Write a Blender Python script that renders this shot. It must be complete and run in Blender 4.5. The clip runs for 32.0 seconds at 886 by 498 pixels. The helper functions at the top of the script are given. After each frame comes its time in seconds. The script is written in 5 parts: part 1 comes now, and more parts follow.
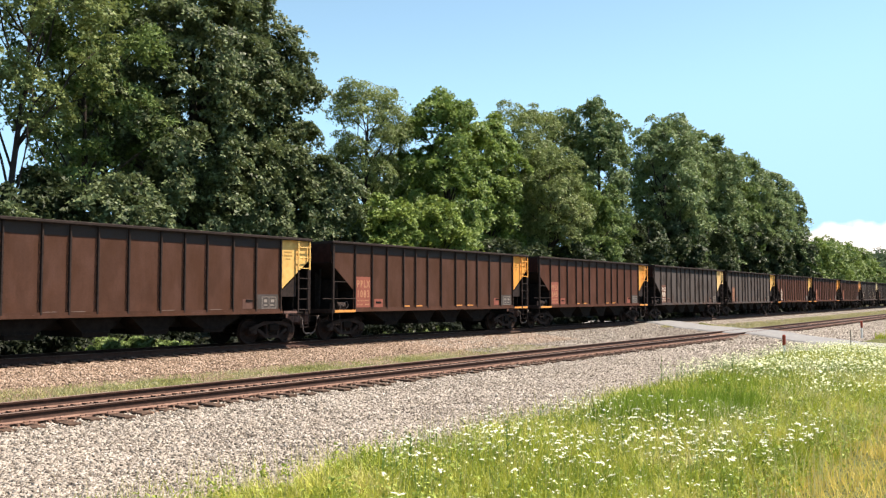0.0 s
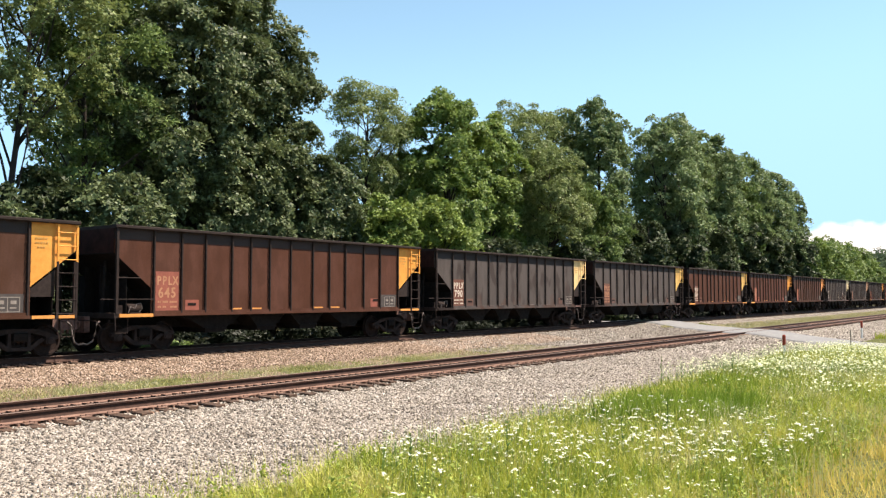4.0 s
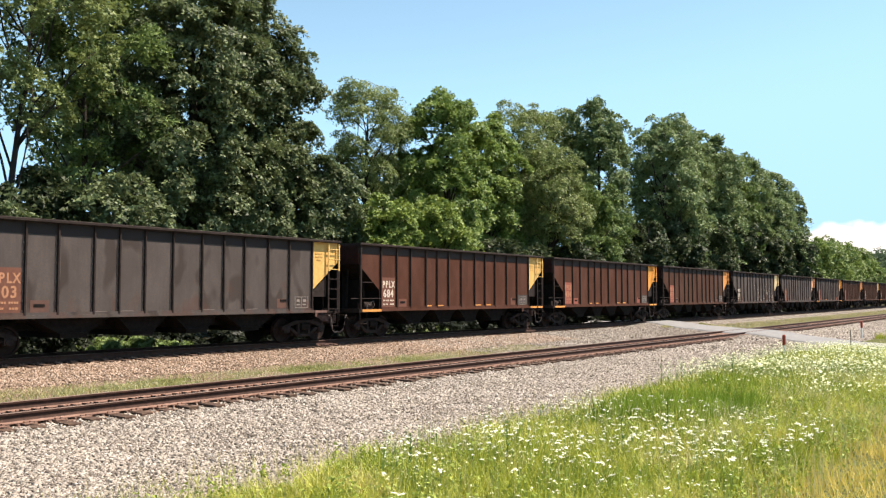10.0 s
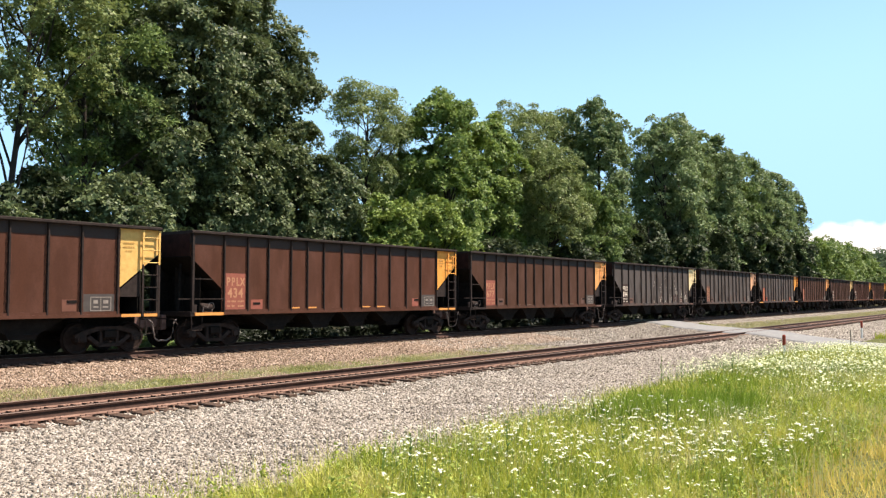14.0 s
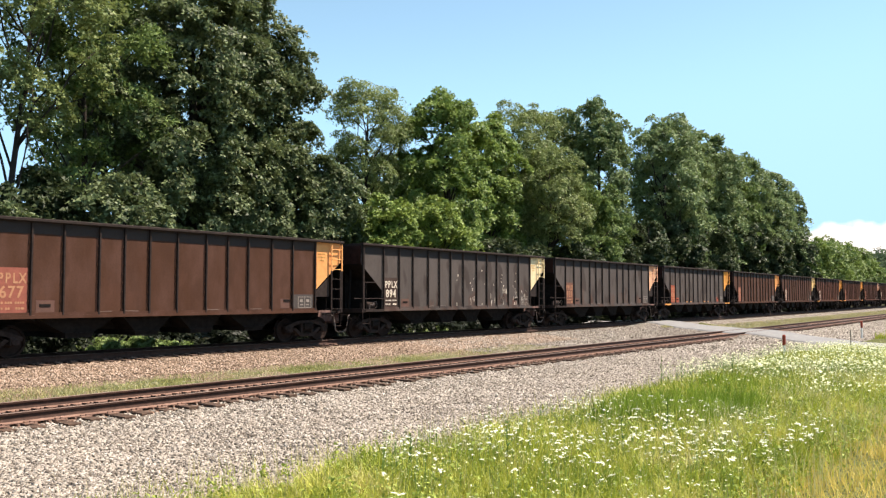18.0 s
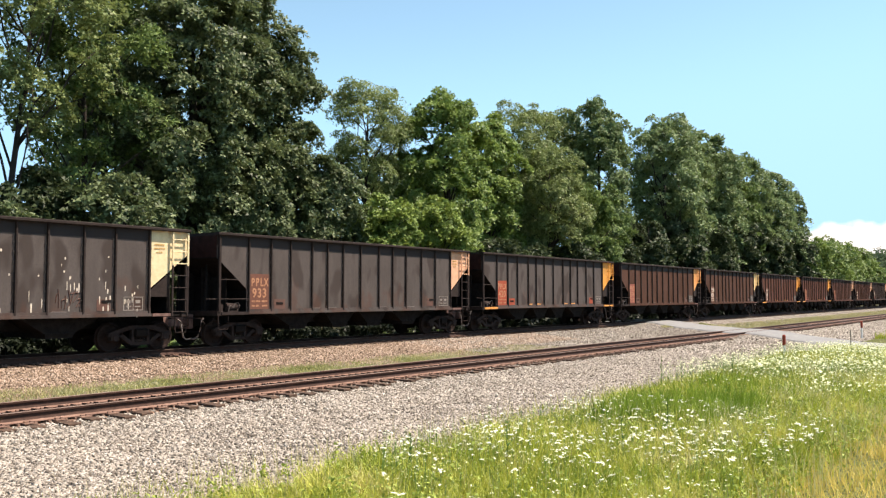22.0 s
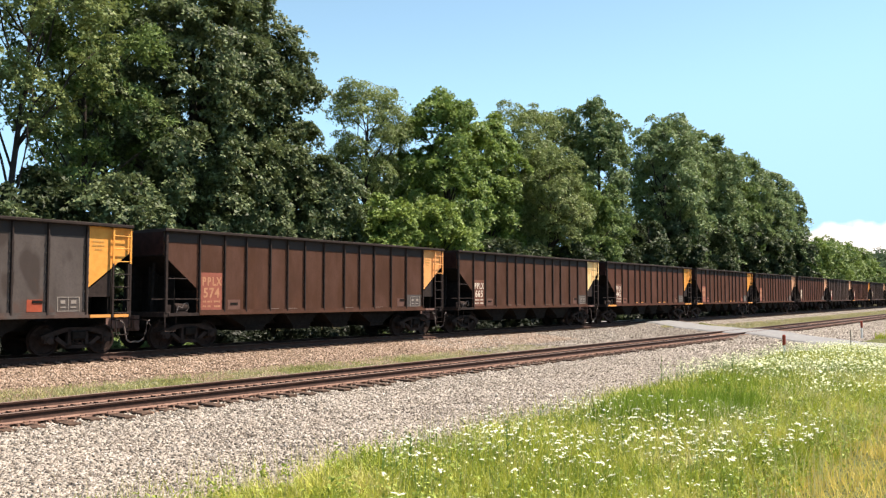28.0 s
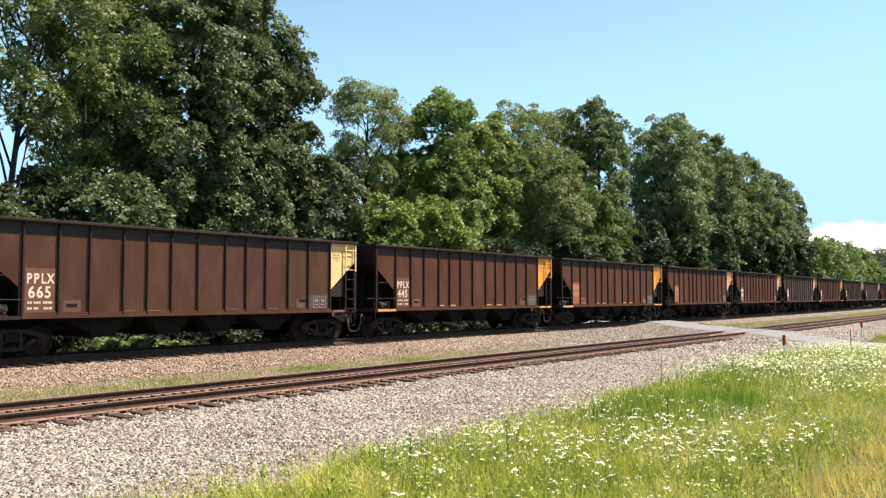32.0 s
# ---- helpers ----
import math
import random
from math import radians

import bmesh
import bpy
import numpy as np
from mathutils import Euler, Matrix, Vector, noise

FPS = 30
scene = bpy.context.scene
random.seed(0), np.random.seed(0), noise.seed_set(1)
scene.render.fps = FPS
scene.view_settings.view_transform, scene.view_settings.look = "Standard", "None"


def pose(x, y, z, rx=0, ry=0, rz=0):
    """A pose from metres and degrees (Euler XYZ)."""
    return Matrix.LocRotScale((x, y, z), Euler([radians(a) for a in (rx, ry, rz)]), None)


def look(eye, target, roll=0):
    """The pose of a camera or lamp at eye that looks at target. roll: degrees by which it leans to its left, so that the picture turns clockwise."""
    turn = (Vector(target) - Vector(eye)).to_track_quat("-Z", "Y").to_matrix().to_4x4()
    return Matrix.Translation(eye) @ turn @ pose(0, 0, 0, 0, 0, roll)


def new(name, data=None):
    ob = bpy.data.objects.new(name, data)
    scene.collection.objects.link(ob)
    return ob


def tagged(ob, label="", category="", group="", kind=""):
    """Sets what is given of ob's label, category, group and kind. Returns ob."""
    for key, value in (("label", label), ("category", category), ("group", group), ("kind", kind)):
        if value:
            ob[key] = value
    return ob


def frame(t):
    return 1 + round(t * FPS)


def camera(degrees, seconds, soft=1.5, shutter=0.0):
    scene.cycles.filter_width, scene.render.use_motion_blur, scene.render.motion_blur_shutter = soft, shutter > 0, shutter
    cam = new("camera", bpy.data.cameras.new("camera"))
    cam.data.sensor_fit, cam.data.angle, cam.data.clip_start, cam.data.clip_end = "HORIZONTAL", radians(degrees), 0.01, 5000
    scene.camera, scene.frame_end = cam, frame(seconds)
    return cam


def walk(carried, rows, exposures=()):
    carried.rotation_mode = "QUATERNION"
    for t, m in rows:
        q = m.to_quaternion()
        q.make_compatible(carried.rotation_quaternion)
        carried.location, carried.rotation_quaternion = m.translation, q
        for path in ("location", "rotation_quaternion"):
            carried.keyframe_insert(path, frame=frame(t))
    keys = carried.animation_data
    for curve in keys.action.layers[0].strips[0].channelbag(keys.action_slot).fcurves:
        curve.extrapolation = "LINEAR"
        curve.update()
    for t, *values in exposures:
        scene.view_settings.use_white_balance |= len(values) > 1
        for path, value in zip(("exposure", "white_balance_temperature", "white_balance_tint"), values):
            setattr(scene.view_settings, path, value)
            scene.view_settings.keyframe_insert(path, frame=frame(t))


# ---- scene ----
# Plan: x runs along the tracks, y away from the camera over them, z = 0 on the near track's rail head.
EYE = (0.0, 0.0, 1.929)
AXIS = math.radians(36.366)          # the camera looks this far to the left of the tracks
TILT = 0.054678
BEND = 2.24e-4                       # both tracks bend gently away
NEAR_Y, FAR_Y = 15.02, 24.814        # the centre lines at x = 0
FAR_Z = 0.189
PITCH = 16.158                       # from coupler to coupler

cam = camera(54.47, 32.0, soft=1.3)
aim = (EYE[0] + math.cos(AXIS) * math.cos(TILT), EYE[1] + math.sin(AXIS) * math.cos(TILT), EYE[2] + math.sin(TILT))
walk(cam, [(0.0, look(EYE, aim)), (32.0, look(EYE, aim))], exposures=[(0.0, 1.08, 7200, 16), (32.0, 1.08, 7200, 16)])


def drift(x):
    """How far a track has bent away from its straight line at x."""
    if x > 320:
        return BEND * 320 * 320 / 2 + BEND * 320 * (x - 320)
    return BEND * x * x / 2 if x > 0 else 0.0


def heading(x):
    return BEND * min(max(x, 0.0), 320.0)


# ---------------------------------------------------------------- world, sun
SUN_DIR = Vector((0.32, -0.37, 0.87)).normalized()
world = bpy.data.worlds.new("world")
scene.world = world
world.use_nodes = True
wn = world.node_tree
sky = wn.nodes.new("ShaderNodeTexSky")
sky.sky_type = "NISHITA"
sky.sun_disc = False
sky.sun_elevation = math.asin(SUN_DIR.z)
sky.sun_rotation = math.atan2(SUN_DIR.x, SUN_DIR.y)
sky.altitude = 1800
sky.air_density, sky.dust_density, sky.ozone_density = 1.0, 0.08, 0.6
tint = wn.nodes.new("ShaderNodeMix")
tint.data_type, tint.blend_type = "RGBA", "MULTIPLY"
tint.inputs[0].default_value = 1.0
tint.inputs[7].default_value = (0.90, 1.06, 0.93, 1)      # a humid summer sky, slightly cyan
wn.links.new(sky.outputs[0], tint.inputs[6])
split, join = wn.nodes.new("ShaderNodeSeparateColor"), wn.nodes.new("ShaderNodeCombineColor")
wn.links.new(tint.outputs[2], split.inputs[0])
for i, (most, soft) in enumerate(((1.86, 0.7), (3.46, 0.8), (5.1, 0.8))):     # clear air: the horizon stays cyan instead of white
    low = wn.nodes.new("ShaderNodeMath")
    low.operation = "SMOOTH_MIN"
    low.inputs[1].default_value, low.inputs[2].default_value = most, soft
    wn.links.new(split.outputs[i], low.inputs[0])
    wn.links.new(low.outputs[0], join.inputs[i])
wn.links.new(join.outputs[0], wn.nodes["Background"].inputs[0])
wn.nodes["Background"].inputs[1].default_value = 0.130
sun_data = bpy.data.lights.new("sun", "SUN")
sun_data.energy, sun_data.angle, sun_data.color = 5.0, math.radians(0.53), (1.0, 0.955, 0.88)
sun = new("sun", sun_data)
sun.matrix_world = look((0, 0, 60), Vector((0, 0, 60)) - SUN_DIR)


# ---------------------------------------------------------------- materials
class Nodes:
    """Short hand for one node material."""

    def __init__(self, name):
        self.mat = bpy.data.materials.new(name)
        self.mat.use_nodes = True
        self.t = self.mat.node_tree
        self.bsdf = self.t.nodes["Principled BSDF"]
        self.out = self.t.nodes["Material Output"]

    def add(self, kind, **values):
        n = self.t.nodes.new(kind)
        for key, v in values.items():
            n.inputs[key.replace("_", " ")].default_value = v
        return n

    def link(self, a, b):
        self.t.links.new(a, b)

    def coords(self, scale=(1, 1, 1), random_shift=False):
        tc = self.add("ShaderNodeTexCoord")
        mp = self.add("ShaderNodeMapping")
        mp.inputs["Scale"].default_value = scale
        self.link(tc.outputs["Object"], mp.inputs["Vector"])
        if random_shift:
            info = self.add("ShaderNodeObjectInfo")
            mul = self.add("ShaderNodeMath")
            mul.operation = "MULTIPLY"
            mul.inputs[1].default_value = 57.0
            self.link(info.outputs["Random"], mul.inputs[0])
            comb = self.add("ShaderNodeCombineXYZ")
            for i in range(3):
                self.link(mul.outputs[0], comb.inputs[i])
            self.link(comb.outputs[0], mp.inputs["Location"])
        return mp.outputs[0]

    def noise(self, vector, scale, detail=4.0, rough=0.6):
        n = self.add("ShaderNodeTexNoise", Scale=scale, Detail=detail, Roughness=rough)
        self.link(vector, n.inputs["Vector"])
        return n.outputs["Fac"]

    def ramp(self, fac, stops):
        r = self.add("ShaderNodeValToRGB")
        els = r.color_ramp.elements
        while len(els) < len(stops):
            els.new(0.5)
        for e, (p, c) in zip(els, stops):
            e.position = p
            e.color = (*c, 1) if len(c) == 3 else c
        self.link(fac, r.inputs[0])
        return r.outputs[0]

    def mix(self, fac, a, b, blend="MIX"):
        m = self.add("ShaderNodeMix")
        m.data_type, m.blend_type = "RGBA", blend
        for sock, v in ((m.inputs[0], fac), (m.inputs[6], a), (m.inputs[7], b)):
            if isinstance(v, (int, float)):
                sock.default_value = v
            elif isinstance(v, tuple):
                sock.default_value = (*v, 1)
            else:
                self.link(v, sock)
        return m.outputs[2]

    def math(self, op, a, b=0.0):
        m = self.add("ShaderNodeMath")
        m.operation = op
        for sock, v in ((m.inputs[0], a), (m.inputs[1], b)):
            if isinstance(v, (int, float)):
                sock.default_value = v
            else:
                self.link(v, sock)
        return m.outputs[0]

    def bump(self, height, strength=0.3, distance=0.02):
        b = self.add("ShaderNodeBump", Strength=strength, Distance=distance)
        self.link(height, b.inputs["Height"])
        self.link(b.outputs[0], self.bsdf.inputs["Normal"])

    def finish(self, color, rough=0.8, metal=0.0, spec=0.5):
        if isinstance(color, tuple):
            self.bsdf.inputs["Base Color"].default_value = (*color, 1)
        else:
            self.link(color, self.bsdf.inputs["Base Color"])
        if isinstance(rough, (int, float)):
            self.bsdf.inputs["Roughness"].default_value = rough
        else:
            self.link(rough, self.bsdf.inputs["Roughness"])
        self.bsdf.inputs["Metallic"].default_value = metal
        self.bsdf.inputs["Specular IOR Level"].default_value = spec
        return self.mat


def plain(name, dark, light, scale=6.0, rough=0.8, metal=0.0, bump=0.15, shift=True, spec=0.2):
    """A surface of two shades, mottled at two scales, with fine relief."""
    n = Nodes(name)
    v = n.coords(random_shift=shift)
    a = n.noise(v, scale, 5)
    b = n.noise(v, scale * 9, 3)
    f = n.math("ADD", n.math("MULTIPLY", a, 0.65), n.math("MULTIPLY", b, 0.35))
    col = n.ramp(f, [(0.32, dark), (0.68, light)])
    n.bump(b, bump, 0.01)
    return n.finish(col, rough, metal, spec)


def wagon_paint(name, base, pale, band, blotch, blotch_amount, rust_amount=0.3):
    """Weathered wagon sheet: dusty base, a band under the rim darkened for the rim's shade, vertical streaks and worn
    blotches.
    """
    n = Nodes(name)
    v = n.coords(random_shift=True)
    streak_v = n.coords((5.0, 5.0, 0.35), True)
    broad = n.noise(n.coords((1.3, 1.0, 0.55), True), 1.2, 4)
    fine = n.noise(v, 22, 4)
    streak = n.noise(streak_v, 2.2, 4)
    col = n.mix(n.ramp(broad, [(0.38, (0, 0, 0)), (0.66, (1, 1, 1))]), base, pale)
    col = n.mix(n.math("MULTIPLY", n.ramp(streak, [(0.45, (0, 0, 0)), (0.75, (1, 1, 1))]), 0.16), col, tuple(c * 0.55 for c in base))
    spots = n.noise(n.coords((1.0, 1.0, 0.5), True), 1.6, 1.5, 0.4)
    col = n.mix(n.math("MULTIPLY", n.ramp(spots, [(0.55, (0, 0, 0)), (0.63, (1, 1, 1))]), blotch_amount), col, blotch)
    tc = n.add("ShaderNodeTexCoord")
    sep = n.add("ShaderNodeSeparateXYZ")
    n.link(tc.outputs["Object"], sep.inputs[0])
    # rusty blotches, most of them low on the sheets
    worn = n.noise(n.coords((1.0, 1.0, 0.6), True), 1.5, 3, 0.5)
    worn = n.math("SUBTRACT", worn, n.math("MULTIPLY", n.math("SUBTRACT", sep.outputs[2], 1.2), 0.16))
    col = n.mix(n.math("MULTIPLY", n.ramp(worn, [(0.46, (0, 0, 0)), (0.58, (1, 1, 1))]), rust_amount), col, (0.095, 0.040, 0.024))
    # old dark paint along the top, coloured darker still for the rim's shade
    level = n.math("ADD", sep.outputs[2], n.math("MULTIPLY", n.math("SUBTRACT", broad, 0.5), 0.10))
    col = n.mix(n.ramp(n.math("MULTIPLY", n.math("SUBTRACT", level, 3.2), 1.0), [(0.26, (0, 0, 0)), (0.285, (1, 1, 1))]), col, band)
    col = n.mix(n.math("MULTIPLY", n.ramp(fine, [(0.45, (0, 0, 0)), (0.7, (1, 1, 1))]), 0.25), col, tuple(c * 0.5 for c in base))
    n.bump(fine, 0.12, 0.01)
    return n.finish(col, 0.75, 0.0, 0.12)


def leaf_material(name, dark, light, gloss=0.3, through_light=0.25):
    n = Nodes(name)
    geo = n.add("ShaderNodeNewGeometry")
    v = n.coords()
    patch = n.noise(v, 0.45, 3)
    f = n.math("ADD", n.math("MULTIPLY", geo.outputs["Random Per Island"], 0.6), n.math("MULTIPLY", patch, 0.55))
    col = n.ramp(f, [(0.2, dark), (0.95, light)])
    n.finish(col, 0.55, 0.0, gloss)
    tr = n.add("ShaderNodeBsdfTranslucent")
    n.link(n.mix(0.5, col, tuple(min(1, c * 1.4) for c in light)), tr.inputs[0])
    mx = n.add("ShaderNodeMixShader")
    mx.inputs[0].default_value = through_light
    n.link(n.bsdf.outputs[0], mx.inputs[1])
    n.link(tr.outputs[0], mx.inputs[2])
    n.link(mx.outputs[0], n.out.inputs[0])
    return n.mat


def stone_material(name, stops, spread=1.0):
    n = Nodes(name)
    geo = n.add("ShaderNodeNewGeometry")
    v = n.coords()
    patch = n.noise(v, 0.9, 4)
    f = n.math("ADD", n.math("MULTIPLY", geo.outputs["Random Per Island"], 0.72), n.math("MULTIPLY", patch, 0.34))
    col = n.ramp(f, stops)
    n.bump(n.noise(v, 60, 3), 0.3, 0.01)
    return n.finish(col, 0.9, 0.0, 0.25)


GREY_STONES = [(0.05, (0.032, 0.025, 0.020)), (0.26, (0.125, 0.102, 0.082)), (0.50, (0.272, 0.235, 0.194)), (0.76, (0.378, 0.330, 0.277)), (0.97, (0.50, 0.445, 0.385))]
TAN_STONES = [(0.05, (0.074, 0.048, 0.033)), (0.40, (0.204, 0.140, 0.097)), (0.65, (0.310, 0.220, 0.157)), (0.90, (0.44, 0.340, 0.265))]
M = {}
LAYERS = [GREY_STONES, TAN_STONES,
          [(0.2, (0.07, 0.085, 0.02)), (0.5, (0.13, 0.15, 0.035)), (0.8, (0.20, 0.19, 0.07))],
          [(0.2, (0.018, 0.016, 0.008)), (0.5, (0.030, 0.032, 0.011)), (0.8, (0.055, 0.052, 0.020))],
          [(0.2, (0.22, 0.17, 0.10)), (0.5, (0.34, 0.27, 0.17)), (0.8, (0.45, 0.38, 0.27))],
          [(0.1, (0.10, 0.052, 0.036)), (0.4, (0.22, 0.125, 0.088)), (0.65, (0.32, 0.195, 0.14)), (0.9, (0.40, 0.27, 0.20))],
          # last layer: ballast coloured dark for the shade under the train
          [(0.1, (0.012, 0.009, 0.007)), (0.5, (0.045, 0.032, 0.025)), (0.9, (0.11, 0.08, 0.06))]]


def ground_material(name):
    """Ballast, soil, dirt, woodland floor and a strip darkened for the train's shade on one sheet; two attributes say
    how much of each lies where, with ragged borders.
    """
    n = Nodes(name)
    v = n.coords()
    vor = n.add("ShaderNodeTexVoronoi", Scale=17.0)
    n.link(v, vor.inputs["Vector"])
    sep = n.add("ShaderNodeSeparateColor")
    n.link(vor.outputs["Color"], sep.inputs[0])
    f = n.math("ADD", n.math("MULTIPLY", sep.outputs[0], 0.55), n.math("MULTIPLY", n.noise(v, 0.5, 4), 0.45))
    ragged = n.math("MULTIPLY", n.math("SUBTRACT", n.noise(v, 5.0, 4, 0.7), 0.5), 0.9)
    col = n.ramp(f, LAYERS[0])
    for k, name_k in enumerate(("cover_a", "cover_b")):
        at = n.add("ShaderNodeAttribute")
        at.attribute_name = name_k
        parts = n.add("ShaderNodeSeparateColor")
        n.link(at.outputs["Color"], parts.inputs[0])
        for j in range(3):
            w = n.ramp(n.math("ADD", parts.outputs[j], ragged), [(0.40, (0, 0, 0)), (0.60, (1, 1, 1))])
            col = n.mix(w, col, n.ramp(f, LAYERS[1 + 3 * k + j]))
    col = n.mix(n.ramp(vor.outputs["Distance"], [(0.35, (0, 0, 0)), (0.75, (0.7, 0.7, 0.7))]), col, (0.05, 0.04, 0.03))      # gaps between the pieces darkened in the colour, as shade would
    n.bump(vor.outputs["Distance"], 0.9, 0.05)
    return n.finish(col, 0.95, 0.0, 0.1)


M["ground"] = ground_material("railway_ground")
M["stone"] = stone_material("ballast_stone", GREY_STONES)
M["stone_tan"] = stone_material("tan_ballast_stone", TAN_STONES)
M["asphalt"] = plain("worn_asphalt", (0.145, 0.14, 0.134), (0.25, 0.243, 0.232), 2.5, 0.9, 0, 0.3, False)
M["rail"] = plain("rusty_rail", (0.022, 0.011, 0.008), (0.070, 0.034, 0.023), 9, 0.8, 0.0, 0.2)
M["rail_worn"] = plain("railhead", (0.13, 0.085, 0.065), (0.24, 0.17, 0.135), 9, 0.5, 0.3, 0.1)
# rust of the rail foot, made lighter in colour where sun falls on it
M["rail_foot"] = plain("sunlit_rusty_rail_foot", (0.115, 0.062, 0.045), (0.27, 0.16, 0.118), 7, 0.85, 0, 0.3)
M["tie"] = plain("creosoted_wood", (0.026, 0.016, 0.011), (0.115, 0.070, 0.048), 5, 0.9, 0, 0.4)
M["anchor"] = plain("dark_anchor_iron", (0.012, 0.007, 0.005), (0.035, 0.018, 0.013), 12, 0.85, 0, 0.3)
M["plate"] = plain("rusty_plate", (0.13, 0.075, 0.055), (0.28, 0.17, 0.125), 12, 0.85, 0, 0.3)
M["brown"] = wagon_paint("brown_dusty_sheet", (0.0620, 0.0262, 0.0145), (0.0840, 0.0395, 0.0270), (0.0378, 0.0310, 0.0292), (0.0473, 0.0206, 0.0120), 0.35)
M["rust"] = wagon_paint("reddish_brown_sheet", (0.0690, 0.0252, 0.0138), (0.0930, 0.0380, 0.0248), (0.0430, 0.0327, 0.0301), (0.0516, 0.0198, 0.0112), 0.4)
M["grey"] = wagon_paint("grey_black_sheet", (0.0730, 0.0585, 0.0515), (0.0920, 0.0745, 0.0665), (0.0350, 0.0285, 0.0270), (0.0420, 0.0300, 0.0250), 0.75, 0.40)
M["umber"] = wagon_paint("dark_umber_sheet", (0.0499, 0.0310, 0.0241), (0.0705, 0.0447, 0.0353), (0.0413, 0.0318, 0.0292), (0.0344, 0.0206, 0.0155), 0.5)
M["post"] = plain("sooty_steel", (0.016, 0.011, 0.0092), (0.040, 0.028, 0.024), 7, 0.8, 0, 0.2, True, 0.12)
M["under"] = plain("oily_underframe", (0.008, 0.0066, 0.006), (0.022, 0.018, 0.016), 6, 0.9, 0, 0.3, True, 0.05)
M["cast"] = plain("dusty_cast_steel", (0.015, 0.011, 0.010), (0.048, 0.034, 0.029), 6, 0.9, 0, 0.3, True, 0.08)
M["rusty_cast"] = plain("rusty_cast_steel", (0.075, 0.042, 0.034), (0.22, 0.130, 0.108), 7, 0.85, 0, 0.3, True, 0.1)
M["wheel"] = plain("worn_wheel_steel", (0.012, 0.008, 0.007), (0.034, 0.022, 0.018), 8, 0.8, 0.0, 0.2, True, 0.08)
# end sheets coloured red-black for the shade on the wagon ends
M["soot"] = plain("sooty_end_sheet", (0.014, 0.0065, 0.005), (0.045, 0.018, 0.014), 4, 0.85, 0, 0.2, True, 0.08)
M["inside"] = plain("rusted_interior", (0.025, 0.014, 0.010), (0.06, 0.034, 0.022), 5, 0.85, 0, 0.3)
for key, dark, light in (("yellow", (0.52, 0.30, 0.085), (0.72, 0.45, 0.15)), ("orange", (0.56, 0.225, 0.040), (0.74, 0.33, 0.070)),
                         ("cream", (0.60, 0.40, 0.17), (0.78, 0.54, 0.26)), ("peach", (0.53, 0.285, 0.165), (0.70, 0.39, 0.24)),
                         ("white", (0.56, 0.43, 0.24), (0.76, 0.61, 0.37)), ("apricot", (0.58, 0.25, 0.080), (0.74, 0.335, 0.12)),
                         ("red", (0.24, 0.045, 0.022), (0.36, 0.075, 0.036)), ("pink", (0.205, 0.062, 0.041), (0.30, 0.094, 0.064)),
                         ("brick", (0.115, 0.046, 0.030), (0.165, 0.068, 0.044)), ("smudge", (0.085, 0.044, 0.033), (0.135, 0.066, 0.048)),
                         ("stencil", (0.50, 0.42, 0.33), (0.70, 0.60, 0.48)), ("stencil_red", (0.32, 0.15, 0.078), (0.46, 0.225, 0.125)),
                         ("amber", (0.52, 0.21, 0.05), (0.70, 0.30, 0.085)), ("dusty", (0.17, 0.14, 0.12), (0.27, 0.225, 0.19)),
                         ("faded", (0.18, 0.145, 0.12), (0.30, 0.255, 0.215)), ("ink", (0.40, 0.215, 0.06), (0.50, 0.29, 0.09))):
    M[key] = plain("paint_" + key, dark, light, 5, 0.65, 0, 0.12)
M["grey_patch"] = plain("paint_grey_patch", (0.050, 0.041, 0.037), (0.080, 0.067, 0.061), 5, 0.75, 0, 0.12)
M["rubber"] = plain("grey_hose", (0.08, 0.065, 0.058), (0.19, 0.155, 0.14), 9, 0.6)
M["bark"] = plain("bark", (0.020, 0.016, 0.013), (0.055, 0.044, 0.035), 5, 0.95, 0, 0.6)
M["white_post"] = plain("white_plastic", (0.68, 0.66, 0.62), (0.82, 0.80, 0.77), 9, 0.6)
M["red_tip"] = plain("red_marker", (0.22, 0.035, 0.02), (0.34, 0.06, 0.035), 9, 0.6)
M["stake"] = plain("grey_stake", (0.14, 0.13, 0.10), (0.24, 0.22, 0.18), 9, 0.8)
M["maple"] = leaf_material("maple_leaves", (0.019, 0.031, 0.012), (0.176, 0.222, 0.090), 0.30, 0.2)
# darker copy of the maple leaves, with the wood's shade in its colour
M["shade"] = leaf_material("shaded_understory_leaves", (0.016, 0.027, 0.011), (0.075, 0.100, 0.038), 0.25, 0.2)
M["oak"] = leaf_material("oak_leaves", (0.041, 0.074, 0.023), (0.179, 0.250, 0.072), 0.18, 0.25)
M["fresh"] = leaf_material("fresh_leaves", (0.043, 0.089, 0.018), (0.246, 0.330, 0.077))
M["olive"] = leaf_material("feathery_leaves", (0.084, 0.108, 0.031), (0.246, 0.300, 0.102))
M["bright"] = leaf_material("young_leaves", (0.063, 0.110, 0.019), (0.273, 0.347, 0.079))
M["far_green"] = leaf_material("distant_leaves", (0.050, 0.088, 0.020), (0.200, 0.270, 0.066))
M["hill"] = leaf_material("hazy_leaves", (0.060, 0.092, 0.050), (0.135, 0.185, 0.095), 0.1, 0.2)
M["grove"] = leaf_material("grove_leaves", (0.043, 0.074, 0.029), (0.228, 0.300, 0.118), 0.25, 0.25)
# shrub leaves coloured near black, standing in for the shade behind the train
M["privet"] = leaf_material("deep_shade_leaves", (0.006, 0.010, 0.005), (0.020, 0.028, 0.012), 0.2, 0.1)
M["weed"] = leaf_material("weed_leaves", (0.06, 0.11, 0.03), (0.28, 0.36, 0.12))


